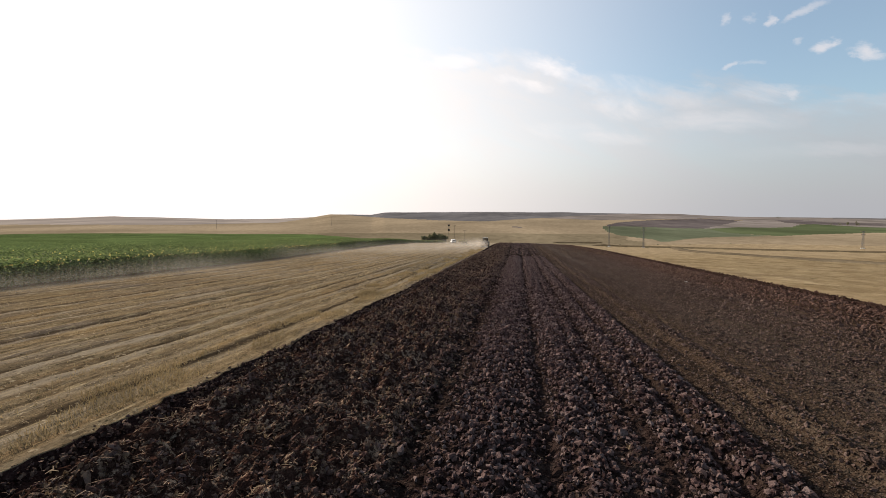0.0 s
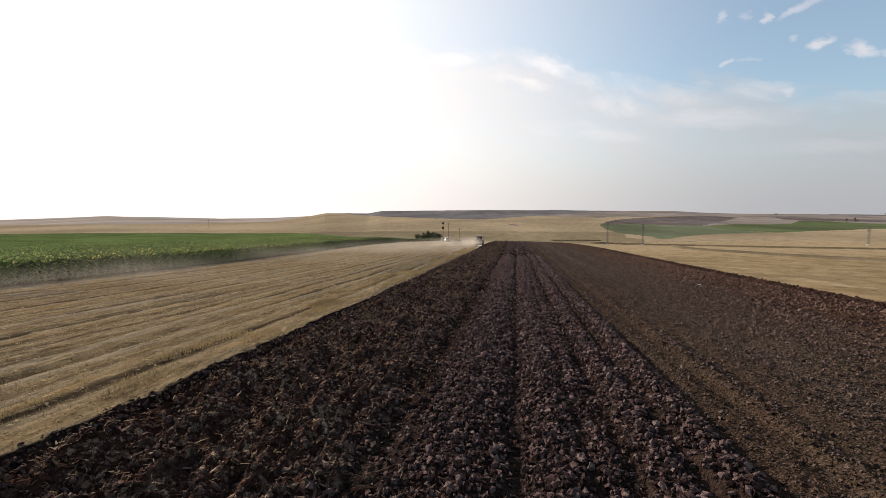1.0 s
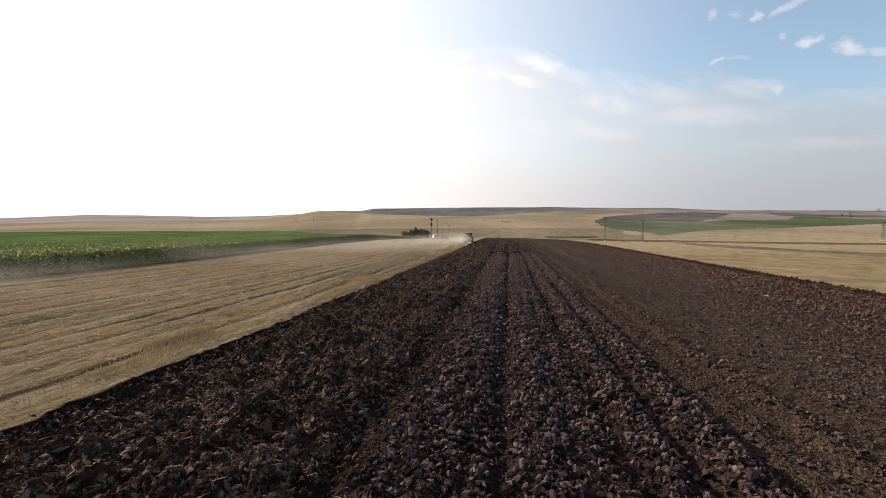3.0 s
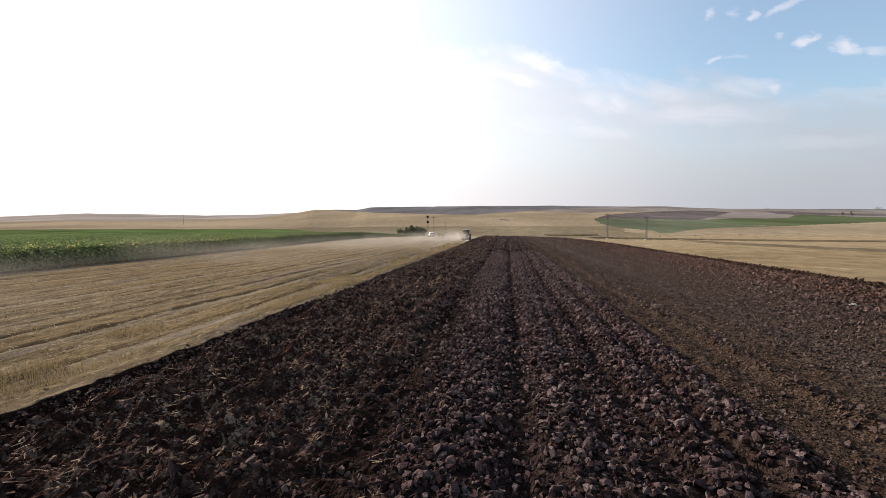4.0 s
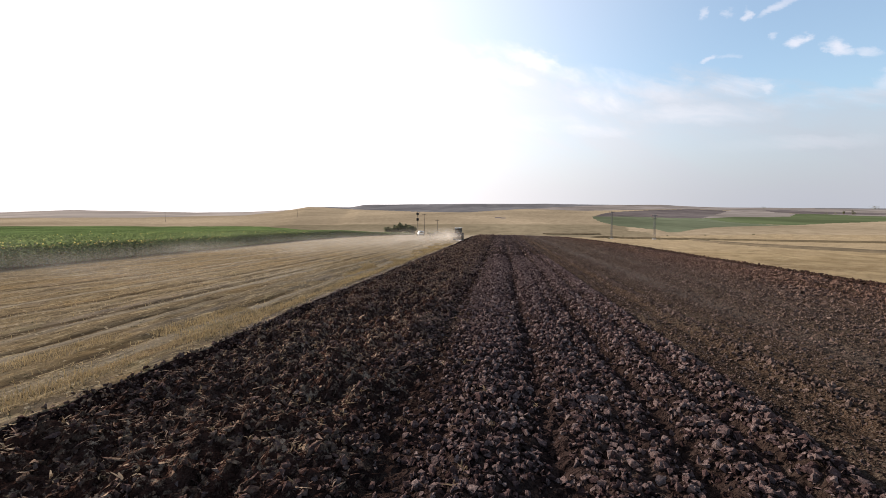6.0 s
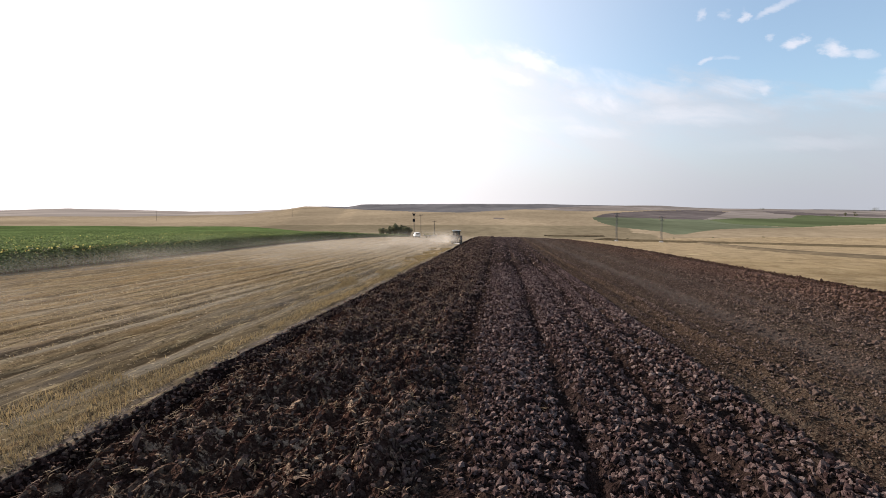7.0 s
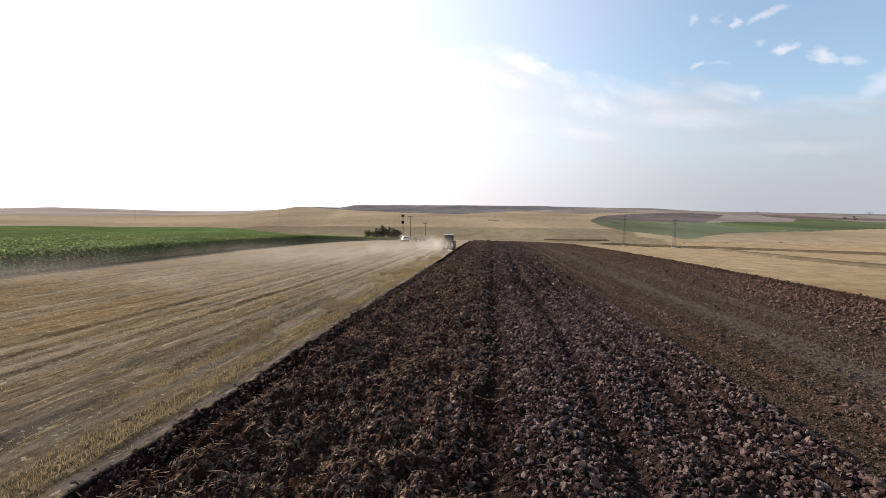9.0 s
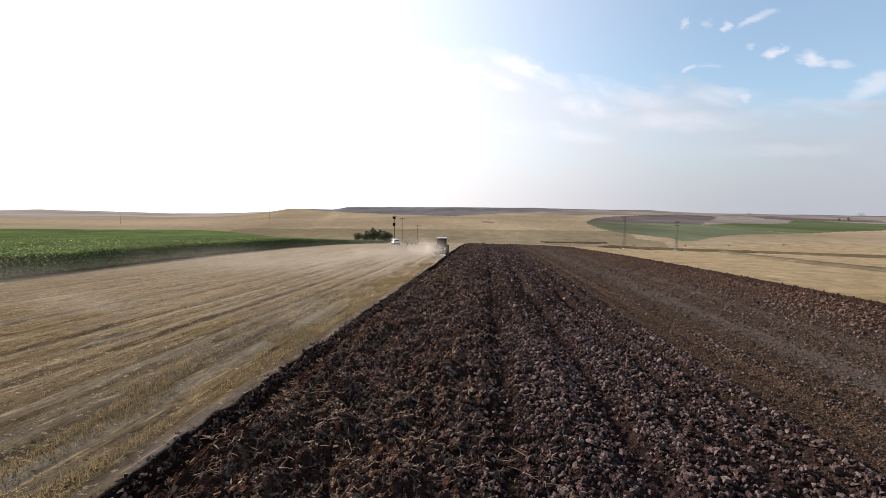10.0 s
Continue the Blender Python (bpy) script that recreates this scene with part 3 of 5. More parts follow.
def steps(*runs):
    """Values from run to run: (start, end, step), the ends shared."""
    out = [runs[0][0]]
    for a, b, d in runs:
        out += list(np.linspace(a, b, max(2, int(round((b - a) / d)) + 1))[1:])
    return np.array(out)


def edge_sway(y):
    """How far the ragged edge of the furrow strays from straight."""
    return 0.24 * value_noise(y * 1.9, y * 0 + 3.3, 11) + 0.22 * value_noise(y * 0.11, y * 0 + 1.1, 12) + 0.20 * value_noise(y * 4.3, y * 0, 13)


def build_ground():
    xs = steps((-320, -60, 8), (-60, -30, 1.0), (-30, -14, 0.4), (-14, -1.5, 0.17), (-1.5, -0.14, 0.136))
    xs = np.concatenate([xs, [-0.03, 0.03, 0.25]])
    xs = np.concatenate([xs, steps((1.5, FIELD_W - 1, 4.0)), [FIELD_W - 0.3, FIELD_W, FIELD_W + 0.2], steps((FIELD_W + 1, 150, 1.8), (150, 320, 6))])
    ys = np.concatenate([steps((-320, -10, 10), (-10, 4, 1.0), (4, 90, 0.27), (90, 120, 0.7), (120, FIELD_END - 0.2, 0.8)), [FIELD_END, FIELD_END + 0.2], steps((FIELD_END + 1.5, 320, 2.0))])
    X, Y = np.meshgrid(xs, ys)
    Z = land(X, Y)
    under = (X > 0.0) & (X < FIELD_W - 0.1) & (Y < FIELD_END - 0.1)
    near = smooth01(-X, -2, 0) * smooth01(X, -40, -25) + smooth01(X, FIELD_W, FIELD_W + 2) * smooth01(-X, -80, -60)
    Z = Z + near * (0.05 * rough_noise(X * 2.1, Y * 1.1, 3, 21) + 0.10 * rough_noise(X * 0.35, Y * 0.1, 2, 22))
    left = smooth01(-X, 0.1, 0.6) * smooth01(X, -36, -30) * smooth01(-Y, -205, -185)
    Z = Z + left * (0.07 * value_noise(X * 1.25, Y * 0.045, 23) + 0.05 * value_noise(X * 2.9, Y * 0.11, 24) + 0.05 * rough_noise(X * 2.6, Y * 1.3, 2, 25))
    for at, slope, wide, deep in WHEEL_MARKS:
        Z = Z - left * 0.09 * deep * np.exp(-((X - at - slope * np.minimum(Y, 90) + 0.75 * value_noise(X * 0.3, Y * 0.04, 31)) / (wide * 0.9)) ** 2)
    Z = np.where(under, Z - 0.85, Z)
    flat_x = X.copy()
    X = X + np.where((X > -1.4) & (X < 0.3), edge_sway(Y), 0)
    faces = grid_faces(len(xs), len(ys))
    verts = np.stack([X.ravel(), Y.ravel(), Z.ravel()], 1)
    mid = verts[faces].mean(1)
    mid[:, 0] = flat_x.ravel()[faces].mean(1)
    index = np.where((mid[:, 0] > -0.06) & (mid[:, 0] < FIELD_W) & (mid[:, 1] < FIELD_END), 7, 0)
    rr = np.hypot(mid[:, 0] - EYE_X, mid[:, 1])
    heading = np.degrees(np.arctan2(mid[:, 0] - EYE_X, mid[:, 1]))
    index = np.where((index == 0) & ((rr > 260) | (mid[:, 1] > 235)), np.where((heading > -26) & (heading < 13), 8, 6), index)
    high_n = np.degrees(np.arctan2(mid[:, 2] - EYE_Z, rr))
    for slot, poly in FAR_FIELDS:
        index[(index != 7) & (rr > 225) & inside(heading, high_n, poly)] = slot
    # the wide far sheet, out to the horizon
    turns = np.radians(np.concatenate([np.arange(-180, -64, 4.0), np.arange(-62, 50, 0.25), np.arange(51, 181, 4.0)]))
    turns[-1] = math.pi
    rings = np.concatenate([np.geomspace(286, 1750, 120), np.geomspace(1790, 4700, 14)])
    A, R = np.meshgrid(turns, rings)
    FX, FY = EYE_X + R * np.sin(A), R * np.cos(A)
    FZ = land(FX, FY)
    FZ = FZ - 0.25 * ((np.abs(FX) < 320) & (np.abs(FY) < 320))
    fv = np.stack([FX.ravel(), FY.ravel(), FZ.ravel()], 1)
    ff = grid_faces(len(turns), len(rings))[:, ::-1]
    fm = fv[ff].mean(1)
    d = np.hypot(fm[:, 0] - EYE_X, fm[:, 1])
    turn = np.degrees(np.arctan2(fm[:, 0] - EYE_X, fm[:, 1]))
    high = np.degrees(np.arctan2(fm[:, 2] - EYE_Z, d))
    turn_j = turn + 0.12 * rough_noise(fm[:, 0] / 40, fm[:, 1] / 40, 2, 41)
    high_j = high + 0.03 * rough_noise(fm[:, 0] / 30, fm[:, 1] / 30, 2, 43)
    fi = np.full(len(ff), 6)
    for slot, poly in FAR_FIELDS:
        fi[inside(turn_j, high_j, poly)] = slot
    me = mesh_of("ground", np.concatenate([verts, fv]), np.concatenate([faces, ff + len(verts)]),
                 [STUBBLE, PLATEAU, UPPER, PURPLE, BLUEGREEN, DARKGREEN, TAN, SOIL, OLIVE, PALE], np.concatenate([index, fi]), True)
    return tagged(new("ground", me), "rolling farmland of tan stubble with distant brown and green fields", "ground", kind="structure")


ground = build_ground()


def plough_z(X, Y, detail=True):
    """Height of the ploughed soil: an open furrow at the stubble's edge, lanes of clods, a finer side."""
    e = X - edge_sway(Y)
    base = -0.10 - 0.36 * np.exp(-((e - 0.42) / 0.48) ** 2) + 0.10 * np.exp(-((e - 1.7) / 0.5) ** 2)
    base = base + 0.15 * np.exp(-((X - FIELD_W + 0.7) / 0.5) ** 2) - 0.25 * smooth01(X, FIELD_W - 0.35, FIELD_W + 0.05)
    wob = 0.35 * value_noise(Y * 0.06, Y * 0, 51)
    for at, deep, wide in ((3.9, 0.10, 0.5), (7.5, 0.17, 0.42), (10.45, 0.2, 0.28), (11.9, 0.08, 0.18), (12.75, 0.2, 0.28), (14.0, 0.12, 0.18), (15.35, 0.16, 0.3), (16.5, 0.07, 0.25), (20.4, 0.06, 0.8), (24.0, 0.05, 0.6), (29.0, 0.04, 0.5)):
        patchy = np.clip(0.75 + 1.3 * value_noise(Y * 0.21, Y * 0 + at, 53) + 0.7 * value_noise(Y * 0.9, Y * 0 + at, 54), 0.1, 1.3)
        base = base - deep * patchy * np.exp(-((X + wob + 0.25 * value_noise(Y * 0.3, Y * 0 + at, 55) - at) / wide) ** 2)
    for at, up, wide in ((9.15, 0.12, 0.6), (11.25, 0.09, 0.42), (13.4, 0.09, 0.3), (14.7, 0.12, 0.38), (17.05, 0.13, 0.28), (27.5, 0.06, 1.2), (31.5, 0.08, 1.2)):
        base = base + 1.1 * up * np.exp(-((X + wob - at) / wide) ** 2)
    coarse = 0.32 + 0.68 * (1 - smooth01(X, 14.4, 15.6)) + 0.8 * (1 - smooth01(X, 5.5, 8)) + 0.2 * smooth01(X, 27, 33)
    out = base + (coarse * 0.08 + 0.19 * (1 - smooth01(X, 6.0, 8.0)) * smooth01(X, 0.5, 1.5)) * rough_noise(X * 1.1, Y * 0.8, 3, 52)
    slices = smooth01(X, 0.9, 1.7) * (1 - smooth01(X, 6.3, 7.6))
    out = out + slices * (0.5 * np.abs(rough_noise(X * 1.7, Y * 1.15, 2, 84)) + 0.22 * np.abs(rough_noise(X * 4.1, Y * 3.3, 2, 85)) - 0.12)
    out = out + 0.16 * smooth01(Y, 92, 125) * rough_noise(X * 1.5, Y * 1.1, 2, 83)
    if detail:
        out = out + coarse * (0.08 * lumps(X, Y, 0.36, 61) + 0.09 * lumps(X + 7.7, Y, 0.26, 71)) + (0.08 - 0.03 * smooth01(X, 14.5, 16)) * rough_noise(X * 6, Y * 6, 2, 81)
    return out


def build_plough():
    xs = steps((0.03, 7.6, 0.1), (7.6, 16, 0.145), (16, FIELD_W - 0.02, 0.2))
    ys = steps((-320, -20, 12), (-20, 0, 1.0), (0, 4, 0.25), (4, 84, 0.13), (84, 100, 0.165), (100, 140, 0.25), (140, FIELD_END, 0.6))
    X, Y = np.meshgrid(xs, ys)
    X = X + edge_sway(Y) * np.exp(-X / 1.5)
    Z = land(X, Y) + plough_z(X, Y)
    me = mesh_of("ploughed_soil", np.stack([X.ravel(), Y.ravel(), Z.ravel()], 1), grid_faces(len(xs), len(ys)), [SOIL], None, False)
    return tagged(new("ploughed_soil", me), "dark freshly ploughed soil in long cloddy furrows", "soil", kind="structure")


ploughed = build_plough()

# ---- loose soil and straw ----
rng = np.random.default_rng(7)


def ico(level):
    bm = bmesh.new()
    bmesh.ops.create_icosphere(bm, subdivisions=level, radius=1.0)
    v = np.array([p.co[:] for p in bm.verts])
    f = np.array([[q.index for q in p.verts] for p in bm.faces])
    bm.free()
    return v, f


def lump_shapes(level, count, seed, rough=0.24, cuts=4):
    """Broken, crumbling lumps: spheres cut by random planes, with uneven skin."""
    r = np.random.default_rng(seed)
    v, f = ico(level)
    out = []
    for _ in range(count):
        k = int(r.integers(0, 900))
        skin = sum(value_noise(v[:, 0] * q + v[:, 2] * 1.7 * q, v[:, 1] * q - v[:, 2] * 1.3 * q, k + q) * 1.1 / q for q in (1, 2, 4))
        p = v * (1 + skin[:, None] + rough * r.standard_normal((len(v), 1)))
        for _ in range(cuts):
            d = r.standard_normal(3)
            d /= np.linalg.norm(d)
            over = np.clip(p @ d - r.uniform(0.55, 0.9), 0, None)
            p = p - over[:, None] * d
        out.append(p * [1.0, r.uniform(0.55, 0.95), r.uniform(0.45, 0.8)])
    return out, f


def turns_of(n, tilt):
    """n random turns: any heading, tipped by about tilt radians."""
    a, b, c = rng.uniform(0, 6.283, n), rng.normal(0, tilt, n), rng.normal(0, tilt, n)
    z, o, i = np.cos(a), np.zeros(n), np.ones(n)
    s = np.sin(a)
    rz = np.stack([z, -s, o, s, z, o, o, o, i], 1).reshape(-1, 3, 3)
    ry = np.stack([np.cos(b), o, np.sin(b), o, i, o, -np.sin(b), o, np.cos(b)], 1).reshape(-1, 3, 3)
    rx = np.stack([i, o, o, o, np.cos(c), -np.sin(c), o, np.sin(c), np.cos(c)], 1).reshape(-1, 3, 3)
    return rz @ ry @ rx


def clod_places(n, x0, x1, y0, y1, keep):
    x, y = rng.uniform(x0, x1, n * 3), rng.uniform(y0, y1, n * 3)
    ok = (rng.random(n * 3) < keep(x, y) * (0.1 + 0.9 * smooth01(y, -5, 7))) & (x > edge_sway(y) + 0.06)
    return x[ok][:n], y[ok][:n]


def clod_rows(x, y, least=0.18):
    """Where the clods lie thick: in rows along the lanes, and in patches."""
    wob = 0.35 * value_noise(y * 0.06, y * 0, 51)
    row = sum(np.exp(-((x + wob - a) / b) ** 2) for a, b in ((2.3, 0.9), (5.0, 1.0), (9.15, 0.75), (11.5, 0.8), (13.3, 0.5), (14.7, 0.45)))
    gap = sum(np.exp(-((x + wob - a) / b) ** 2) for a, b in ((7.55, 0.42), (10.45, 0.27), (11.9, 0.13), (12.75, 0.27), (14.0, 0.17)))
    return np.clip(least + 0.75 * row + (0.5 + 0.6 * (1 - smooth01(x, 6, 8))) * value_noise(x * 0.7, y * 0.5, 101), 0.04, 1) * (1 - 0.8 * np.clip(gap, 0, 1)) * (1 - smooth01(x, 14.9, 15.5))


def fine_rows(x, y):
    """The finer side: one ridge of larger clods, thin lanes between."""
    wob = 0.35 * value_noise(y * 0.06, y * 0, 51)
    lane = sum(np.exp(-((x + wob - a) / b) ** 2) for a, b in ((15.5, 0.3), (16.4, 0.25), (18.0, 0.4))) + (0.3 + 0.7 * smooth01(y, 45, 75)) * (np.exp(-((x + wob - 20.2) / 0.9) ** 2) + 0.7 * np.exp(-((x + wob - 24.0) / 0.7) ** 2))
    return np.clip(0.6 + 0.5 * value_noise(x * 0.6, y * 0.35, 104) + 0.2 * smooth01(x, 26, 33), 0.15, 1) * (1 - 0.75 * np.clip(lane, 0, 1))


def fade(y, a, b):
    return 1 - 0.9 * smooth01(y, a, b)


def hull_shapes(points, count, seed, flat=(0.5, 0.85), even=0.72):
    """Broken clods: hulls round a few uneven points, open where they are bedded in the soil."""
    r = np.random.default_rng(seed)
    out = []
    while len(out) < count:
        d = r.standard_normal((points, 3))
        d *= (r.uniform(even, 1.12, points) / np.linalg.norm(d, axis=1))[:, None]
        bm = bmesh.new()
        for p in d:
            bm.verts.new(p)
        bmesh.ops.convex_hull(bm, input=bm.verts[:])
        bm.verts.index_update()
        v = np.array([p.co[:] for p in bm.verts])
        bm.normal_update()
        f = np.array([[q.index for q in p.verts] for p in bm.faces if p.normal.z > -0.5])
        bm.free()
        if len(v) == points:
            out.append((v * [1.0, r.uniform(0.6, 0.95), r.uniform(*flat)], f))
    return out


def scatter_hulls(shapes, at, size, tilt):
    """Copies of the hulls at the places, as arrays for one mesh."""
    pick = rng.integers(0, len(shapes), len(at))
    R = turns_of(len(at), tilt)
    vs, fs, base = [], [], 0
    for k, (v, f) in enumerate(shapes):
        i = np.nonzero(pick == k)[0]
        q = np.einsum("nij,kj->nki", R[i], v) * size[i][:, None, None] + at[i][:, None, :]
        vs.append(q.reshape(-1, 3))
        fs.append((f[None] + (np.arange(len(i)) * len(v))[:, None, None]).reshape(-1, 3) + base)
        base += len(i) * len(v)
    return np.concatenate(vs), np.concatenate(fs)


def build_clods():
    lumpy, lf = lump_shapes(1, 16, 3, 0.17, 4)
    coarse, fine, crumb = [(p, lf) for p in lumpy], hull_shapes(9, 30, 4, (0.6, 0.9), 0.85), hull_shapes(7, 16, 5, (0.6, 0.95), 0.8)
    knob = hull_shapes(13, 24, 6, (0.65, 0.95), 0.9)
    torn = [(v * [1.55, 0.75, 0.6], f) for v, f in hull_shapes(10, 16, 8)]
    runs = []

    def lay(shapes, x, y, size, sink, tilt):
        z = land(x, y) + plough_z(x, y) + size * sink
        runs.append(scatter_hulls(shapes, np.stack([x, y, z], 1), size, tilt))

    def sizes(n, middle, spread, least, most):
        return np.clip(rng.lognormal(math.log(middle), spread, n), least, most)

    # fist-sized and larger clods thick in the coarse lanes
    x, y = clod_places(2600, 6.2, 15.3, -6, 88, lambda a, b: clod_rows(a, b))
    lay(coarse, x, y, sizes(len(x), 0.088, 0.25, 0.06, 0.14), 0.3, 0.7)
    x, y = clod_places(14000, 6.0, 15.4, -6, 100, lambda a, b: clod_rows(a, b, 0.28) * fade(b, 85, 100))
    lay(knob, x, y, sizes(len(x), 0.08, 0.22, 0.05, 0.12), 0.3, 0.7)
    x, y = clod_places(72000, 0.8, 15.4, -6, 98, lambda a, b: clod_rows(a, b, 0.6) * fade(b, 84, 98) * smooth01(a, 0.7, 1.6) * (0.38 + 0.62 * smooth01(a, 6.0, 8.0)))
    lay(fine, x, y, sizes(len(x), 0.057, 0.28, 0.03, 0.092), 0.45, 0.8)
    # crumbs in the gaps
    x, y = clod_places(14000, 0.4, 15.6, -6, 90, lambda a, b: 0.9 * fade(b, 75, 90))
    lay(crumb, x, y, sizes(len(x), 0.032, 0.3, 0.018, 0.05), 0.3, 0.9)
    # long torn sods beside the stubble
    x, y = clod_places(13000, 1.1, 7.2, -6, 135, lambda a, b: np.clip(0.35 + 1.6 * value_noise(a * 0.7, b * 0.45, 106), 0.05, 1) * fade(b, 90, 135))
    lay(torn, x, y, sizes(len(x), 0.068, 0.38, 0.035, 0.15) * (1 + 0.02 * np.clip(y - 92, 0, 40)), 0.35, 0.7)
    # the finer side
    x, y = clod_places(46000, 15.0, FIELD_W - 0.2, -6, 120, lambda a, b: fine_rows(a, b) * fade(b, 70, 120) * (1 - 0.45 * smooth01(a, 24, 30)))
    lay(crumb, x, y, sizes(len(x), 0.05, 0.36, 0.025, 0.11) * (1 + 0.055 * np.clip(x - 20, 0, 12)), 0.3, 0.9)
    x, y = clod_places(38000, 15.0, 27.0, 4, 100, lambda a, b: np.clip(0.3 + fine_rows(a, b), 0, 1) * fade(b, 80, 100))
    lay(crumb, x, y, sizes(len(x), 0.038, 0.3, 0.025, 0.065), 0.4, 0.9)
    # heavier lumps towards the far edge of the finer side
    x, y = clod_places(9000, 24.5, FIELD_W - 1.2, -2, 130, lambda a, b: smooth01(a, 24.5, 28) * np.clip(0.5 + 1.2 * value_noise(a * 0.6, b * 0.4, 107), 0.05, 1) * fade(b, 95, 130))
    lay(crumb, x, y, sizes(len(x), 0.105, 0.28, 0.06, 0.19), 0.35, 0.8)
    # lumps towards the far end
    x, y = clod_places(15000, 0.5, FIELD_W - 0.3, 92, 212, lambda a, b: 0.3 + 0.7 * smooth01(b, 95, 120) * (0.4 + 0.6 * clod_rows(np.minimum(a, 14.8), b)))
    lay(crumb, x, y, rng.uniform(0.08, 0.22, len(x)) * (1 - 0.35 * smooth01(x, 14.5, 16)), 0.15, 0.8)
    # the ridge of larger clods that runs through the finer side
    y = rng.uniform(8, 105, 5200)
    x = 17.05 - 0.35 * value_noise(y * 0.06, y * 0, 51) + rng.normal(0, 0.17, len(y))
    ok = rng.random(len(y)) < 0.45 + 1.3 * value_noise(y * 0.3, y * 0, 52)
    x, y = x[ok], y[ok]
    lay(fine, x, y, sizes(len(x), 0.06, 0.4, 0.03, 0.13), 0.35, 0.8)
    # crumbs fallen from the furrow's wall and along its lip
    y = rng.uniform(5, 120, 9000)
    x = edge_sway(y) + rng.normal(0.14, 0.14, len(y))
    z = land(x, y) + np.where(x < edge_sway(y) - 0.02, -0.01, -rng.uniform(0.0, 0.36, len(y)))
    runs.append(scatter_hulls(fine, np.stack([x, y, z], 1), sizes(len(y), 0.05, 0.4, 0.02, 0.11), 0.8))
    base = np.cumsum([0] + [len(r[0]) for r in runs])
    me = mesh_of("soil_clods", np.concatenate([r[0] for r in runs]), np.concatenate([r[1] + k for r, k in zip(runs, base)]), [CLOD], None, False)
    ob = new("soil_clods", me)
    ob.parent = ploughed
    tagged(ob, "loose dark clods of broken soil", kind="stuff")
    # the largest single clods
    big, bf = lump_shapes(2, 10, 3, 0.05, 5)
    shared = [mesh_of("clod", p, bf, [CLOD], None, False) for p in big]
    x, y = clod_places(290, 1.2, 15.4, 9, 80, lambda a, b: clod_rows(a, b) * (0.08 + 0.92 * smooth01(a, 6.5, 9)))
    for a, b in zip(x, y):
        s = float(rng.uniform(0.085, 0.135))
        c = new("clod", shared[int(rng.integers(0, len(shared)))])
        c.parent = ploughed
        c.matrix_local = pose(a, b, land_z(a, b) + float(plough_z(np.array([a]), np.array([b]))[0]) + 0.15 * s, *rng.uniform(-25, 25, 2), rng.uniform(0, 360)) @ Matrix.Diagonal((s, s, s, 1))


def blades(x, y, z, length, width, lean, flat=0.0, bent=True):
    """Bent strips of straw or grass, two quads each; flat 1 lies down, 0 stands."""
    n = len(x)
    a = rng.uniform(0, 6.283, n)
    out = np.stack([np.cos(a), np.sin(a), np.zeros(n)], 1)
    side = np.stack([-np.sin(a), np.cos(a), np.zeros(n)], 1) * (width / 2)[:, None]
    up = np.array([0, 0, 1.0])
    rise = np.where(rng.random(n) < flat, rng.uniform(0.0, 0.35, n), rng.uniform(0.75, 1.0, n))
    p0 = np.stack([x, y, z], 1)
    p1 = p0 + (out * (lean * (1.1 - rise))[:, None] + up * (rise * 0.55)[:, None]) * length[:, None]
    p2 = p1 + (out * (lean * (1.5 - rise))[:, None] + up * (rise * 0.35 - 0.05)[:, None]) * length[:, None]
    if not bent:
        v = np.stack([p0 - side, p0 + side, p2 + side * 0.5, p2 - side * 0.5], 1)
        return v.reshape(-1, 3), np.arange(n * 4).reshape(-1, 4)
    v = np.stack([p0 - side, p0 + side, p1 - side, p1 + side, p2 - side * 0.4, p2 + side * 0.4], 1)
    f = np.array([[0, 1, 3, 2], [2, 3, 5, 4]])[None] + (np.arange(n) * 6)[:, None, None]
    return v.reshape(-1, 3), f.reshape(-1, 4)


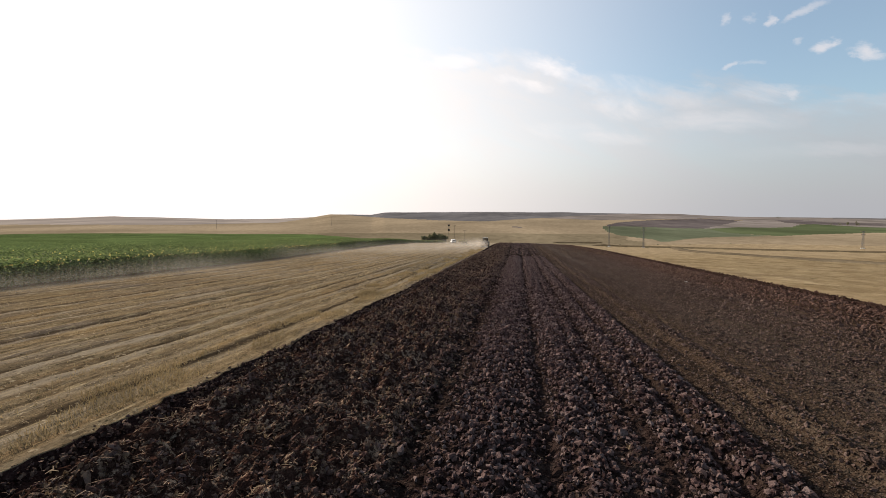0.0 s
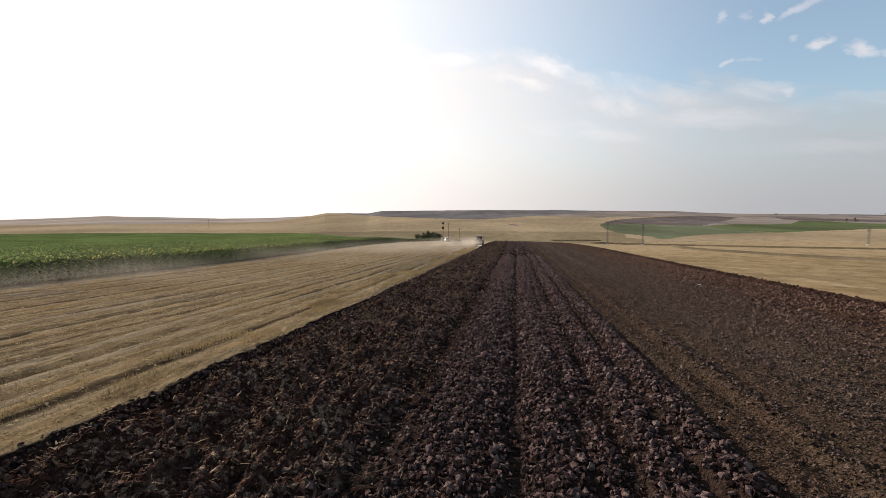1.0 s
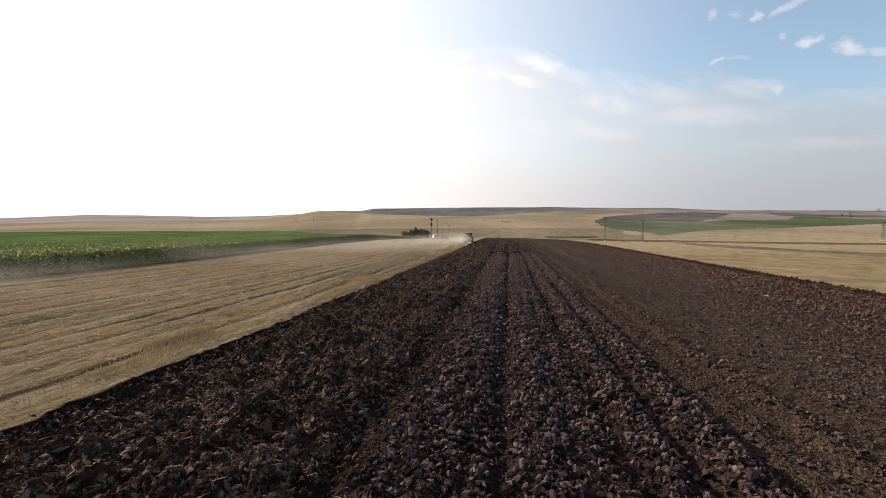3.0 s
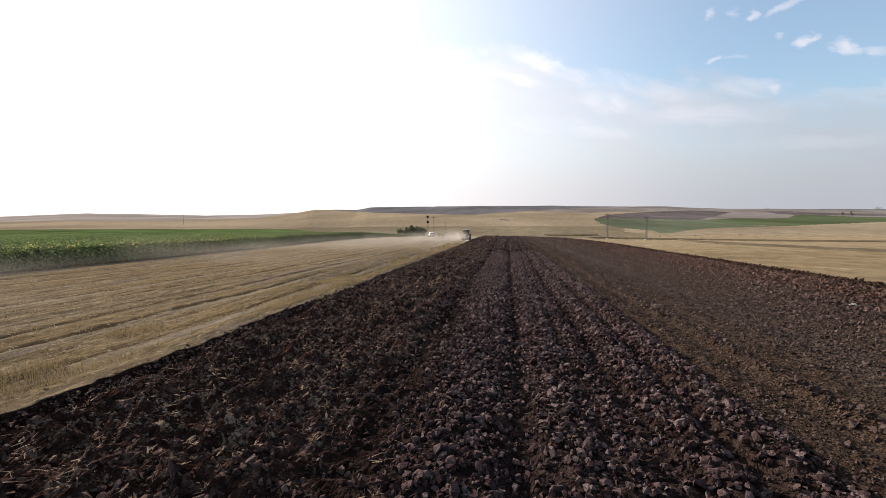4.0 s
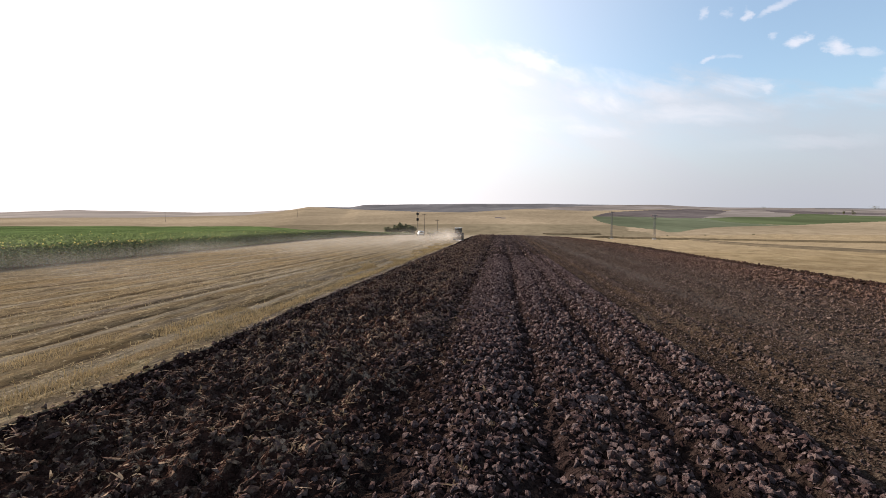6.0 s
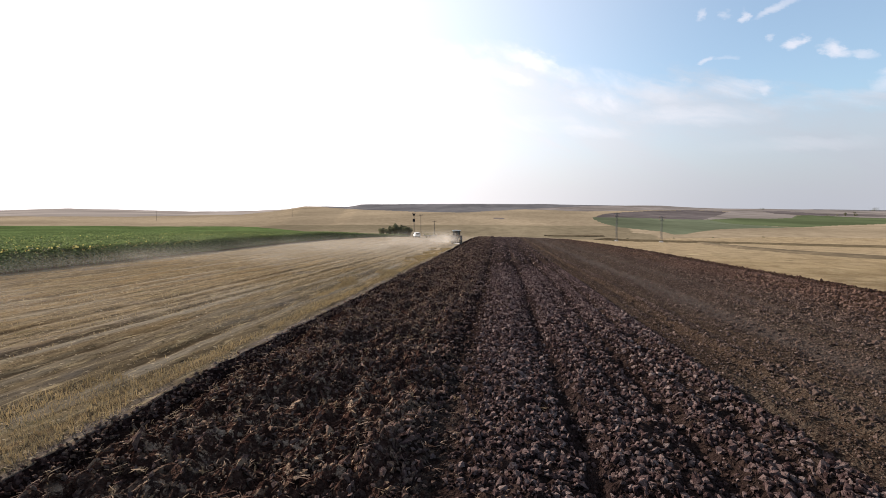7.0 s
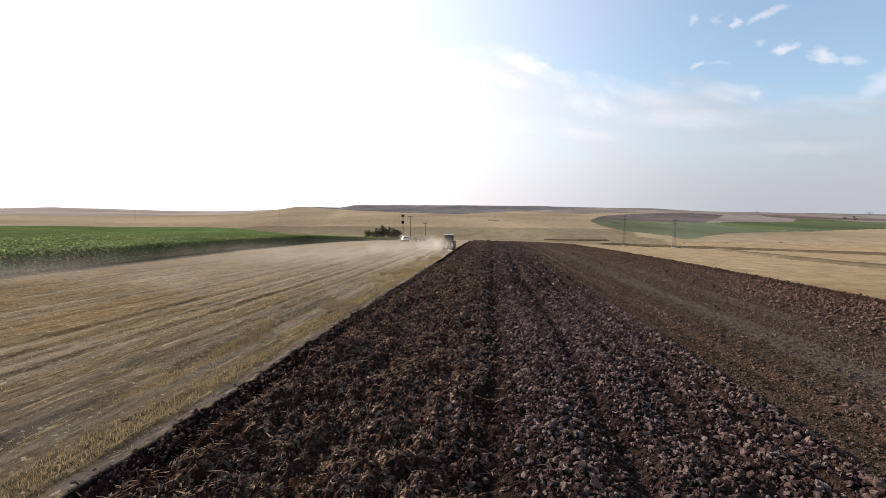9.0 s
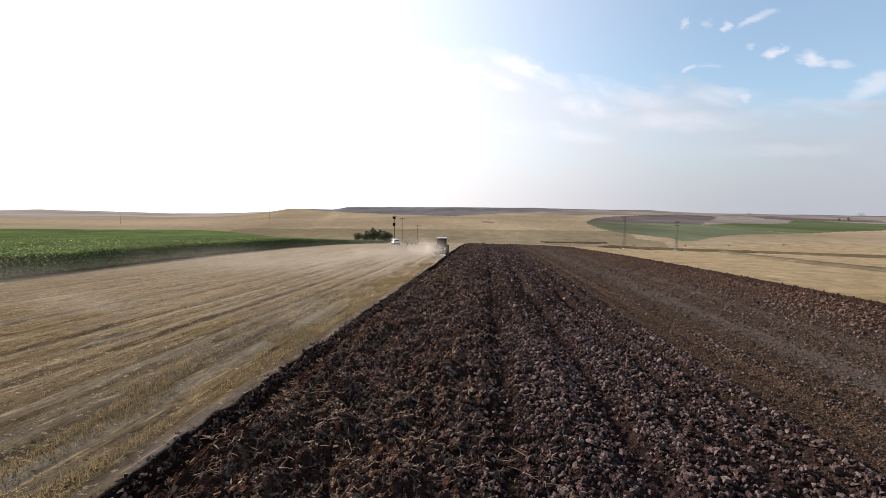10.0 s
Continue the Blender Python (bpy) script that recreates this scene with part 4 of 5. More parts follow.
def build_straw():
    # straw turned in with the soil in ragged wisps, thickest beside the stubble
    n = 1700
    x, y = rng.uniform(0.8, 17, n * 3), rng.uniform(5, 115, n * 3)
    ok = rng.random(n * 3) < np.clip((0.85 - x / 9.5) + 0.10 + 0.9 * value_noise(x * 0.8, y * 0.6, 111), 0.02, 1) * (1 - 0.7 * np.exp(-((x - 7.3) / 0.3) ** 2))
    x, y = x[ok][:n], y[ok][:n]
    k = rng.integers(3, 9, len(x))
    x, y = np.repeat(x, k), np.repeat(y, k)
    x, y = x + rng.normal(0, 0.03, len(x)), y + rng.normal(0, 0.03, len(x))
    z = land(x, y) + plough_z(x, y) + rng.uniform(0.02, 0.10, len(x))
    v, f = blades(x, y, z, rng.uniform(0.05, 0.12, len(x)), rng.uniform(0.014, 0.036, len(x)), rng.uniform(0.5, 1.1, len(x)), 0.3)
    tagged(new("turned_straw", mesh_of("turned_straw", v, f, [STRAWDIRTY])), "muddy straw wisps half buried in ploughed soil", "straw", kind="stuff")
    # shreds of sod and rotted straw, in patches
    n = 3800
    x, y = rng.uniform(0.7, 9, n * 3), rng.uniform(5, 120, n * 3)
    ok = rng.random(n * 3) < np.clip((0.95 - x / 9.0) * 0.7 + 1.1 * value_noise(x * 0.7, y * 0.45, 117), 0.02, 1) * (1 - 0.6 * np.exp(-((x - 7.5) / 0.4) ** 2))
    x, y = x[ok][:n], y[ok][:n]
    k = rng.integers(3, 8, len(x))
    x, y = np.repeat(x, k), np.repeat(y, k)
    x, y = x + rng.normal(0, 0.03, len(x)), y + rng.normal(0, 0.03, len(x))
    grow = 1 + 0.012 * np.clip(y - 45, 0, 60)
    v, f = blades(x, y, land(x, y) + plough_z(x, y) + rng.uniform(0.03, 0.12, len(x)), rng.uniform(0.05, 0.13, len(x)) * grow, rng.uniform(0.009, 0.024, len(x)) * grow, rng.uniform(0.5, 1.0, len(x)), 0.45)
    tagged(new("sod_shreds", mesh_of("sod_shreds", v, f, [SOD])), "ragged tan shreds of torn sod on ploughed soil", "sod", kind="stuff")
    # stubble stalks
    n = 95000
    x = -np.abs(rng.gamma(1.3, 7.0, n)) - 0.12
    y = rng.uniform(4, 125, n)
    x = np.round(x / 0.16) * 0.16 + rng.normal(0, 0.03, n)
    ok = (x > -30) & (rng.random(n) < np.clip(0.55 + 1.3 * value_noise(x * 0.9, y * 0.08, 113), 0.08, 1)) & (x < edge_sway(y) - 0.1)
    for at, slope, _, _ in WHEEL_MARKS:
        ok &= (np.abs(x - at - slope * np.minimum(y, 90)) > 0.2) | (rng.random(n) < 0.25)
    x, y = x[ok], y[ok]
    v, f = blades(x, y, land(x, y) - 0.03, rng.uniform(0.06, 0.17, len(x)), rng.uniform(0.010, 0.03, len(x)), rng.uniform(0.2, 0.9, len(x)), 0.5, False)
    tagged(new("stubble_stalks", mesh_of("stubble_stalks", v, f, [STRAW])), "short dry cut stalks of harvested grain stubble", "stubble", kind="stuff")
    # taller uncut tufts along the furrow
    n = 150000
    x, y = -rng.uniform(0.2, 4.6, n), rng.uniform(4, 130, n)
    thick = value_noise(x * 0.8, y * 0.33, 115) + 0.34 * np.exp(-((x + 1.1) / 0.45) ** 2) + 0.35 * np.exp(-((x + 0.95) / 0.3) ** 2) * smooth01(y, 35, 60)
    ok = (thick > 0.22) & (x < edge_sway(y) - 0.26)
    x, y = x[ok], y[ok]
    v, f = blades(x, y, land(x, y) - 0.03, rng.uniform(0.10, 0.26, len(x)), rng.uniform(0.008, 0.022, len(x)), rng.uniform(0.2, 0.8, len(x)), 0.2, False)
    tagged(new("dry_grass", mesh_of("dry_grass", v, f, [STRAW])), "golden dry grass tufts standing beside the furrow", "grass", kind="stuff")


build_clods()
build_straw()

# ---- field tracks beyond the ploughed land ----


def build_track(name, line, width, label, mat):
    """A low worn strip laid along a bent line."""
    pts = []
    for (x0, y0), (x1, y1) in zip(line, line[1:]):
        k = max(2, int(math.hypot(x1 - x0, y1 - y0) / 1.5))
        pts += [(x0 + (x1 - x0) * i / k, y0 + (y1 - y0) * i / k) for i in range(k)]
    pts = np.array(pts + [line[-1]])
    for _ in range(12):
        pts[1:-1] = (pts[:-2] + 2 * pts[1:-1] + pts[2:]) / 4
    d = np.gradient(pts, axis=0)
    nrm = np.stack([-d[:, 1], d[:, 0]], 1) / np.linalg.norm(d, axis=1)[:, None]
    across = np.array([-1, -0.6, -0.2, 0.2, 0.6, 1.0])
    wide = width * (1 + 0.5 * rough_noise(np.arange(len(pts)) * 0.35, np.zeros(len(pts)), 3, 121))
    P = pts[:, None] + nrm[:, None] * (across[None, :, None] * wide[:, None, None] / 2)
    Z = land(P[..., 0], P[..., 1]) + 0.05 + 0.32 * np.array([-0.6, 0.7, 1, 0.8, 0.9, -0.6])[None] + 0.06 * rough_noise(P[..., 0], P[..., 1], 2, 122)
    v = np.concatenate([P, Z[..., None]], 2).reshape(-1, 3)
    return tagged(new(name, mesh_of(name, v, grid_faces(6, len(pts))[:, ::-1], [mat], None, True)), label, "track", kind="structure")


build_track("field_track_1", [(50, 232), (64, 219), (80, 208), (92, 194), (100, 176), (109, 154), (121, 130)], 13.0, "dark weedy dirt track across stubble", TRACK)
build_track("field_track_2", [(77, 205), (68, 172), (59.5, 143), (57.5, 127), (63, 104), (71, 84), (80, 62)], 4.4, "faint brown dirt track across stubble", DIRT)
build_track("field_track_3", [(29, 243), (36, 245), (46, 246), (54, 247)], 5.0, "dark grassy bank at the field's end", TRACK)

# ---- single things ----


def empty_thing(name, m, label, category, group=""):
    ob = new(name)
    ob.empty_display_size = 0.3
    ob.matrix_world = m
    return tagged(ob, label, category, group)


def part(name, bm, mat, parent, label=""):
    """Links a bmesh as one mesh under a thing or a part."""
    me = bpy.data.meshes.new(name)
    bm.to_mesh(me)
    bm.free()
    me.materials.append(mat)
    ob = new(name, me)
    ob.parent = parent
    return tagged(ob, label)


def box(size, at=(0, 0, 0), bevel=0.0, bm=None, turn=None, taper=None):
    """A bevelled box; taper scales its top in x and y."""
    b = bm or bmesh.new()
    m = Matrix.Translation(at) @ (turn or Matrix()) @ Matrix.Diagonal((*size, 1))
    made = bmesh.ops.create_cube(b, size=1.0)["verts"]
    if taper:
        for v in made:
            if v.co.z > 0:
                v.co.x *= taper[0]
                v.co.y *= taper[1]
    bmesh.ops.transform(b, matrix=m, verts=made)
    if bevel:
        edges = list({e for v in made for e in v.link_edges})
        bmesh.ops.bevel(b, geom=edges, offset=bevel, segments=2, affect="EDGES", profile=0.6)
    return b


def rod(p, q, r0, r1=None, sides=8, bm=None):
    """A round bar from p to q."""
    b = bm or bmesh.new()
    p, q = Vector(p), Vector(q)
    d = q - p
    m = Matrix.Translation((p + q) / 2) @ d.to_track_quat("Z", "Y").to_matrix().to_4x4()
    bmesh.ops.create_cone(b, cap_ends=True, segments=sides, radius1=r0, radius2=r0 if r1 is None else r1, depth=d.length, matrix=m)
    return b


def lathe(profile, sides=24, axis="X"):
    """Turns (radius, along) pairs round the x axis."""
    b = bmesh.new()
    rings = []
    for r, h in profile:
        rings.append([b.verts.new((h, r * math.cos(a), r * math.sin(a))) for a in (6.28318 * k / sides for k in range(sides))])
    for a, c in zip(rings, rings[1:]):
        for k in range(sides):
            b.faces.new((a[k], a[(k + 1) % sides], c[(k + 1) % sides], c[k]))
    b.faces.new(rings[0][::-1])
    b.faces.new(rings[-1])
    bmesh.ops.recalc_face_normals(b, faces=b.faces)
    return b


def wheel(parent, x, y, z, radius, width, rim_mat):
    tyre = lathe([(radius * 0.55, -width / 2), (radius * 0.86, -width / 2), (radius * 0.97, -width * 0.38), (radius * 0.95, 0), (radius * 0.97, width * 0.38), (radius * 0.86, width / 2), (radius * 0.55, width / 2)])
    for k in range(18):
        for s in (-1, 1):
            a = 6.28318 * (k + 0.25 * (s + 1)) / 18
            box((width * 0.5, radius * 0.07, radius * 0.08), (0, 0, 0), 0.0, tyre,
                Matrix.Rotation(a, 4, "X") @ Matrix.Translation((s * width * 0.24, 0, radius * 0.96)) @ Matrix.Rotation(s * 0.6, 4, "Z"))
    t = part("tyre", tyre, RUBBER, parent, "black lugged rubber tyre")
    t.location = (x, y, z)
    r = part("rim", lathe([(radius * 0.12, -width * 0.3), (radius * 0.5, -width * 0.36), (radius * 0.56, -width * 0.42), (radius * 0.56, width * 0.42), (radius * 0.5, width * 0.36), (radius * 0.12, width * 0.3)], 20), rim_mat, t)
    return t


def build_tractor(m):
    """Field tractor with a mounted plough, heading along +y of m."""
    ob = empty_thing("tractor", m, "red farm tractor with dark cab ploughing at the furrow's edge", "tractor")
    part("chassis", box((0.7, 3.6, 0.7), (0, 0.7, 1.0), 0.06), DARK, ob)
    hood = part("hood", box((0.95, 2.0, 0.85), (0, 1.75, 1.62), 0.14, taper=(0.85, 0.96)), RED, ob, "faded red engine hood")
    part("grille", box((0.7, 0.06, 0.6), (0, 2.77, 1.55), 0.02), DARK, hood)
    for s in (-1, 1):
        part("headlight", box((0.2, 0.05, 0.14), (0.26 * s, 2.79, 1.85), 0.02), GLASS, hood)
    cab = part("cab", box((1.75, 1.35, 0.75), (0, -0.15, 1.75), 0.06), RED, ob)
    for x in (-0.83, 0.83):
        for y in (-0.78, 0.45):
            part("cab_post", box((0.09, 0.09, 1.05), (x, y, 2.5), 0.02), DARK, cab)
    part("rear_window", box((1.56, 0.03, 0.95), (0, -0.78, 2.5), 0.01), GLASS, cab, "dark tinted rear glass")
    part("windscreen", box((1.56, 0.03, 0.95), (0, 0.45, 2.5), 0.01), GLASS, cab)
    for s in (-1, 1):
        part("side_window", box((0.03, 1.13, 0.95), (0.83 * s, -0.165, 2.5), 0.01), GLASS, cab)
        arm = part("mirror", box((0.07, 0.05, 0.32), (1.2 * s, 0.42, 2.62), 0.02), DARK, cab)
        part("mirror_arm", rod((0.82 * s, 0.45, 2.8), (1.2 * s, 0.42, 2.7), 0.02), DARK, arm)
        part("fender", box((0.62, 1.3, 0.09), (1.05 * s, -0.35, 1.82), 0.03), RED, ob)
        part("work_lamp", box((0.16, 0.08, 0.11), (0.5 * s, -0.9, 2.98), 0.02), WHITE, cab)
        wheel(ob, 1.05 * s, -0.35, 0.9, 0.9, 0.6, RED)
        wheel(ob, 0.9 * s, 2.0, 0.62, 0.62, 0.38, RED)
    part("roof", box((1.9, 1.6, 0.16), (0, -0.15, 3.08), 0.08), WHITE, cab, "pale dusty cab roof")
    part("exhaust", rod((0.42, 1.1, 2.0), (0.42, 1.1, 3.1), 0.055), DARK, ob)
    # plough
    plough = part("plough_beam", rod((-0.9, -1.5, 0.95), (0.9, -4.6, 0.95), 0.09, sides=6), RED, ob)
    part("headstock", box((0.9, 0.25, 0.8), (0, -1.35, 0.95), 0.05), DARK, plough)
    for k in range(4):
        f = k / 3
        x, y = -0.75 + 1.5 * f, -1.9 - 2.5 * f
        part("shank", rod((x, y, 0.9), (x + 0.1, y + 0.15, 0.2), 0.05, sides=6), DARK, plough)
        b = bmesh.new()
        rows = [[b.verts.new((x + 0.1 + 0.55 * u, y + 0.35 - 0.5 * u + 0.12 * math.sin(3 * v), 0.02 + 0.55 * v)) for u in (0, 0.5, 1)] for v in (0, 0.35, 0.7, 1)]
        for a, c in zip(rows, rows[1:]):
            for i in range(2):
                b.faces.new((a[i], a[i + 1], c[i + 1], c[i]))
        bmesh.ops.solidify(b, geom=b.faces[:], thickness=0.02)
        part("mouldboard", b, STEEL, plough, "bright worn steel mouldboard")
    part("depth_wheel", lathe([(0.1, -0.06), (0.3, -0.08), (0.3, 0.08), (0.1, 0.06)], 16), DARK, plough).location = (1.0, -4.3, 0.32)
    return ob


def build_van(m):
    ob = empty_thing("van", m, "small white van parked on the stubble beside the poles", "van")
    body = box((1.75, 3.0, 1.15), (0, -0.6, 1.15), 0.12, taper=(0.9, 0.97))
    part("body", body, WHITE, ob)
    part("bonnet", box((1.68, 1.1, 0.62), (0, 1.35, 0.82), 0.12, taper=(0.95, 0.85)), WHITE, ob)
    part("sill_panel", box((1.7, 4.0, 0.35), (0, -0.1, 0.5), 0.06), DARK, ob)
    part("windscreen", box((1.45, 0.05, 0.55), (0, 0.95, 1.4), 0.02, turn=Matrix.Rotation(-0.5, 4, "X")), GLASS, ob)
    part("rear_window", box((1.3, 0.04, 0.42), (0, -2.11, 1.42), 0.02), GLASS, ob)
    for s in (-1, 1):
        part("side_window", box((0.04, 1.0, 0.42), (0.84 * s, 0.25, 1.42), 0.02), GLASS, ob)
        part("tail_light", box((0.12, 0.05, 0.3), (0.76 * s, -2.12, 1.0), 0.01), RED, ob)
        part("headlight", box((0.26, 0.05, 0.16), (0.6 * s, 1.9, 0.85), 0.02), GLASS, ob)
        part("mirror", box((0.16, 0.1, 0.2), (0.98 * s, 0.75, 1.3), 0.03), DARK, ob)
        for y in (-1.4, 1.25):
            t = part("tyre", lathe([(0.2, -0.09), (0.3, -0.1), (0.32, -0.06), (0.32, 0.06), (0.3, 0.1), (0.2, 0.09)], 18), RUBBER, ob)
            t.location = (0.78 * s, y, 0.32)
            part("rim", lathe([(0.05, -0.105), (0.2, -0.1), (0.2, 0.1), (0.05, 0.105)], 14), STEEL, t)
    part("bumper", box((1.7, 0.14, 0.2), (0, -2.14, 0.55), 0.04), DARK, ob)
    return ob


def build_trailer(m):
    ob = empty_thing("farm_trailer", m, "low faded yellow farm trailer standing on stubble", "trailer")
    part("bed", box((2.0, 3.8, 0.14), (0, 0, 0.85), 0.02), DARK, ob)
    for s in (-1, 1):
        part("side_board", box((0.06, 3.8, 0.5), (1.0 * s, 0, 1.15), 0.015), YELLOW, ob)
        for y in (-0.9, 0.9):
            t = part("tyre", lathe([(0.2, -0.1), (0.36, -0.12), (0.38, 0), (0.36, 0.12), (0.2, 0.1)], 18), RUBBER, ob)
            t.location = (0.86 * s, y, 0.38)
            part("rim", lathe([(0.05, -0.12), (0.2, -0.11), (0.2, 0.11), (0.05, 0.12)], 14), YELLOW, t)
        part("end_board", box((1.96, 0.06, 0.5), (0, 1.9 * s, 1.15), 0.015), YELLOW, ob)
    part("drawbar", rod((0, 1.9, 0.75), (0, 3.4, 0.5), 0.06, sides=6), DARK, ob)
    part("axle", rod((-0.8, -0.9, 0.4), (0.8, -0.9, 0.4), 0.05, sides=6), DARK, ob)
    return ob


def build_pylon(m, height, label):
    """Slim four-legged lattice pylon with cross-arms."""
    ob = empty_thing("pylon", m, label, "pylon", "pylons of the power line")
    foot, top = 0.32, 0.15
    def half(z):
        return foot + (top - foot) * z / height
    for sx in (-1, 1):
        for sy in (-1, 1):
            part("leg", rod((foot * sx, foot * sy, 0), (top * sx, top * sy, height), 0.04, 0.035, 5), GALV, ob)
            part("footing", box((0.4, 0.4, 0.5), (foot * sx, foot * sy, 0.05), 0.03), CONCRETE, ob)
    n = 9
    for k in range(n):
        z0, z1 = height * k / n, height * (k + 1) / n
        b = bmesh.new()
        for a, c in (((-1, -1), (1, -1)), ((1, -1), (1, 1)), ((1, 1), (-1, 1)), ((-1, 1), (-1, -1))):
            p, q = (a, c) if k % 2 else (c, a)
            rod((p[0] * half(z0), p[1] * half(z0), z0), (q[0] * half(z1), q[1] * half(z1), z1), 0.022, sides=4, bm=b)
        part("bracing", b, GALV, ob)
    for z, w in ((height - 0.25, 1.35), (height - 1.3, 1.0)):
        b = rod((-w, 0, z), (w, 0, z), 0.06, sides=5)
        rod((-w, 0, z), (0, 0, z + 0.35), 0.03, sides=4, bm=b)
        rod((w, 0, z), (0, 0, z + 0.35), 0.03, sides=4, bm=b)
        arm = part("cross_arm", b, GALV, ob)
        for s in (-1, 1):
            part("insulator", rod((w * s, 0, z), (w * s, 0, z + 0.42), 0.09, 0.05, 8), PORCELAIN, arm)
    return ob


def build_pole(m, height, label, transformer=False):
    ob = empty_thing("utility_pole", m, label, "utility pole", "utility poles")
    part("post", rod((0, 0, -0.3), (0, 0, height), 0.15 if transformer else 0.11, 0.10 if transformer else 0.08, 10), WOOD, ob)
    arm = part("cross_arm", box((1.5, 0.12, 0.12), (0, 0, height - 0.35), 0.02), WOOD, ob)
    for x in (-0.65, 0, 0.65):
        part("insulator", rod((x, 0, height - 0.3), (x, 0, height + 0.05), 0.07, 0.045, 8), PORCELAIN, arm)
    if transformer:
        tank = part("transformer", box((0.85, 0.6, 1.0), (0, -0.35, height - 2.9), 0.06), DARK, ob, "dark metal transformer tank")
        for k in range(5):
            part("cooling_fin", box((0.04, 0.12, 0.8), (-0.32 + 0.16 * k, -0.7, height - 2.9), 0.01), DARK, tank)
        part("switch_box", box((0.9, 0.5, 0.75), (0, -0.2, height - 0.75), 0.04), DARK, ob)
        part("bracket", box((0.7, 0.7, 0.08), (0, -0.3, height - 3.45), 0.01), GALV, ob)
    return ob


def leaf_cloud(centres, radii, count, size, seed):
    """Many small leaves strewn through clumps, as arrays."""
    r = np.random.default_rng(seed)
    k = r.integers(0, len(centres), count)
    d = r.standard_normal((count, 3))
    d /= np.linalg.norm(d, axis=1)[:, None]
    at = np.array(centres)[k] + d * (np.array(radii)[k] * r.uniform(0.45, 1.08, count) ** 0.6)[:, None] * [1, 1, 0.85]
    a, b = r.standard_normal((count, 3)), r.standard_normal((count, 3))
    a /= np.linalg.norm(a, axis=1)[:, None]
    b -= (b * a).sum(1)[:, None] * a
    b /= np.linalg.norm(b, axis=1)[:, None]
    s = (size * r.uniform(0.6, 1.4, count))[:, None]
    v = np.stack([at - a * s, at + b * s * 0.55, at + a * s, at - b * s * 0.55], 1).reshape(-1, 3)
    return v, np.arange(count * 4).reshape(-1, 4)


def build_tree(m, height, spread, seed, label, group, leaves=2600, slim=False):
    r = random.Random(seed)
    ob = empty_thing("tree", m, label, "tree", group)
    trunk = rod((0, 0, -0.2), (0.1, 0, height * 0.45), height * 0.045, height * 0.025, 8)
    tips, radii = [], []
    for k in range(14):
        a, h = r.uniform(0, 6.28), r.uniform(0.18, 0.8)
        q = (math.cos(a) * spread * r.uniform(0.25, 0.6), math.sin(a) * spread * r.uniform(0.25, 0.6), height * h)
        tips.append(q)
        radii.append(spread * r.uniform(0.3, 0.5) * (0.6 if slim else 1))
    tips += [(0, 0, height * 0.78), (0.05, 0, height * 0.93)]
    radii += [spread * 0.28, spread * 0.14]
    t = part("trunk", trunk, BARK, ob)
    for q in tips[:5]:
        part("limb", rod((0.05, 0, height * 0.3), q, height * 0.018, height * 0.008, 6), BARK, t)
    v, f = leaf_cloud(tips, radii, leaves, height * 0.045, seed)
    crown = new("crown", mesh_of("crown", v, f, [TREELEAF]))
    crown.parent = ob
    return ob


def on_land(x, y, turn=0.0, sink=0.0):
    return pose(x, y, land_z(x, y) - sink, 0, 0, turn)


tractor = build_tractor(pose(-1.15, 150.0, land_z(-1.1, 150.0) - 0.02, -1.7, 0, 3))
van = build_van(on_land(-18.2, 190.0, 22))
trailer = build_trailer(on_land(-13.7, 190.5, 62))
build_pole(on_land(-24.0, 216.0), 9.2, "dark utility pole with a transformer beside the trees", True)
build_pole(on_land(-21.5, 217.0, 10), 8.6, "thin grey utility pole near the parked van")
build_pole(on_land(-16.3, 218.0, 10), 6.2, "short thin utility pole near the trailer")
for px, py, ph in ((-292, 404, 9.0), (-197, 469, 9.0)):
    build_pole(on_land(px, py, 20), ph, "distant thin utility pole on the far tan slope")
build_pylon(on_land(52.0, 217.7, 25), 10.5, "slim steel lattice pylon standing in pale stubble")
build_pylon(on_land(65.2, 209.9, 25), 9.0, "small steel lattice pylon beside a dirt track")
build_pylon(on_land(138.1, 190.6, 25), 6.6, "steel lattice pylon in wide yellow stubble")
for k, (tx, ty, th, ts) in enumerate(((-36.2, 215, 3.2, 2.1), (-33.8, 216, 4.0, 2.3), (-31.2, 214.5, 5.1, 1.9), (-29.2, 216.5, 4.5, 2.1), (-27.2, 215, 4.1, 2.2), (-25.6, 214, 3.6, 1.9))):
    build_tree(on_land(tx, ty), th, ts, 20 + k, "low bushy dark green tree in a field-side clump", "clump of trees by the poles")
for k, (tx, ty, th, ts) in enumerate(((404, 597, 5.2, 1.7), (399, 603, 4.4, 1.8), (412, 606, 3.2, 2.6), (391, 604, 2.2, 3.0), (384, 608, 2.0, 2.6), (690, 950, 5.5, 10), (607, 1144, 4.5, 7))):
    build_tree(on_land(tx, ty), th, ts, 40 + k, "small dark tree far off among the fields", "far field trees", 700, ts < 1.75)
for k, (tx, ty) in enumerate(((60.8, 235), (78.7, 235), (93.5, 235), (112.0, 235), (51.0, 217.2), (66.6, 209.2))):
    v, f = leaf_cloud([(0, 0, 0.18), (0.3, 0.1, 0.15), (-0.28, 0.1, 0.12)], [0.26, 0.22, 0.2], 200, 0.09, 70 + k)
    b = tagged(new("shrub", mesh_of("shrub", v, f, [TREELEAF])), "low dark shrub growing in the stubble", "shrub", "shrubs in the stubble")
    b.matrix_world = on_land(tx, ty, 40 * k, 0.05)


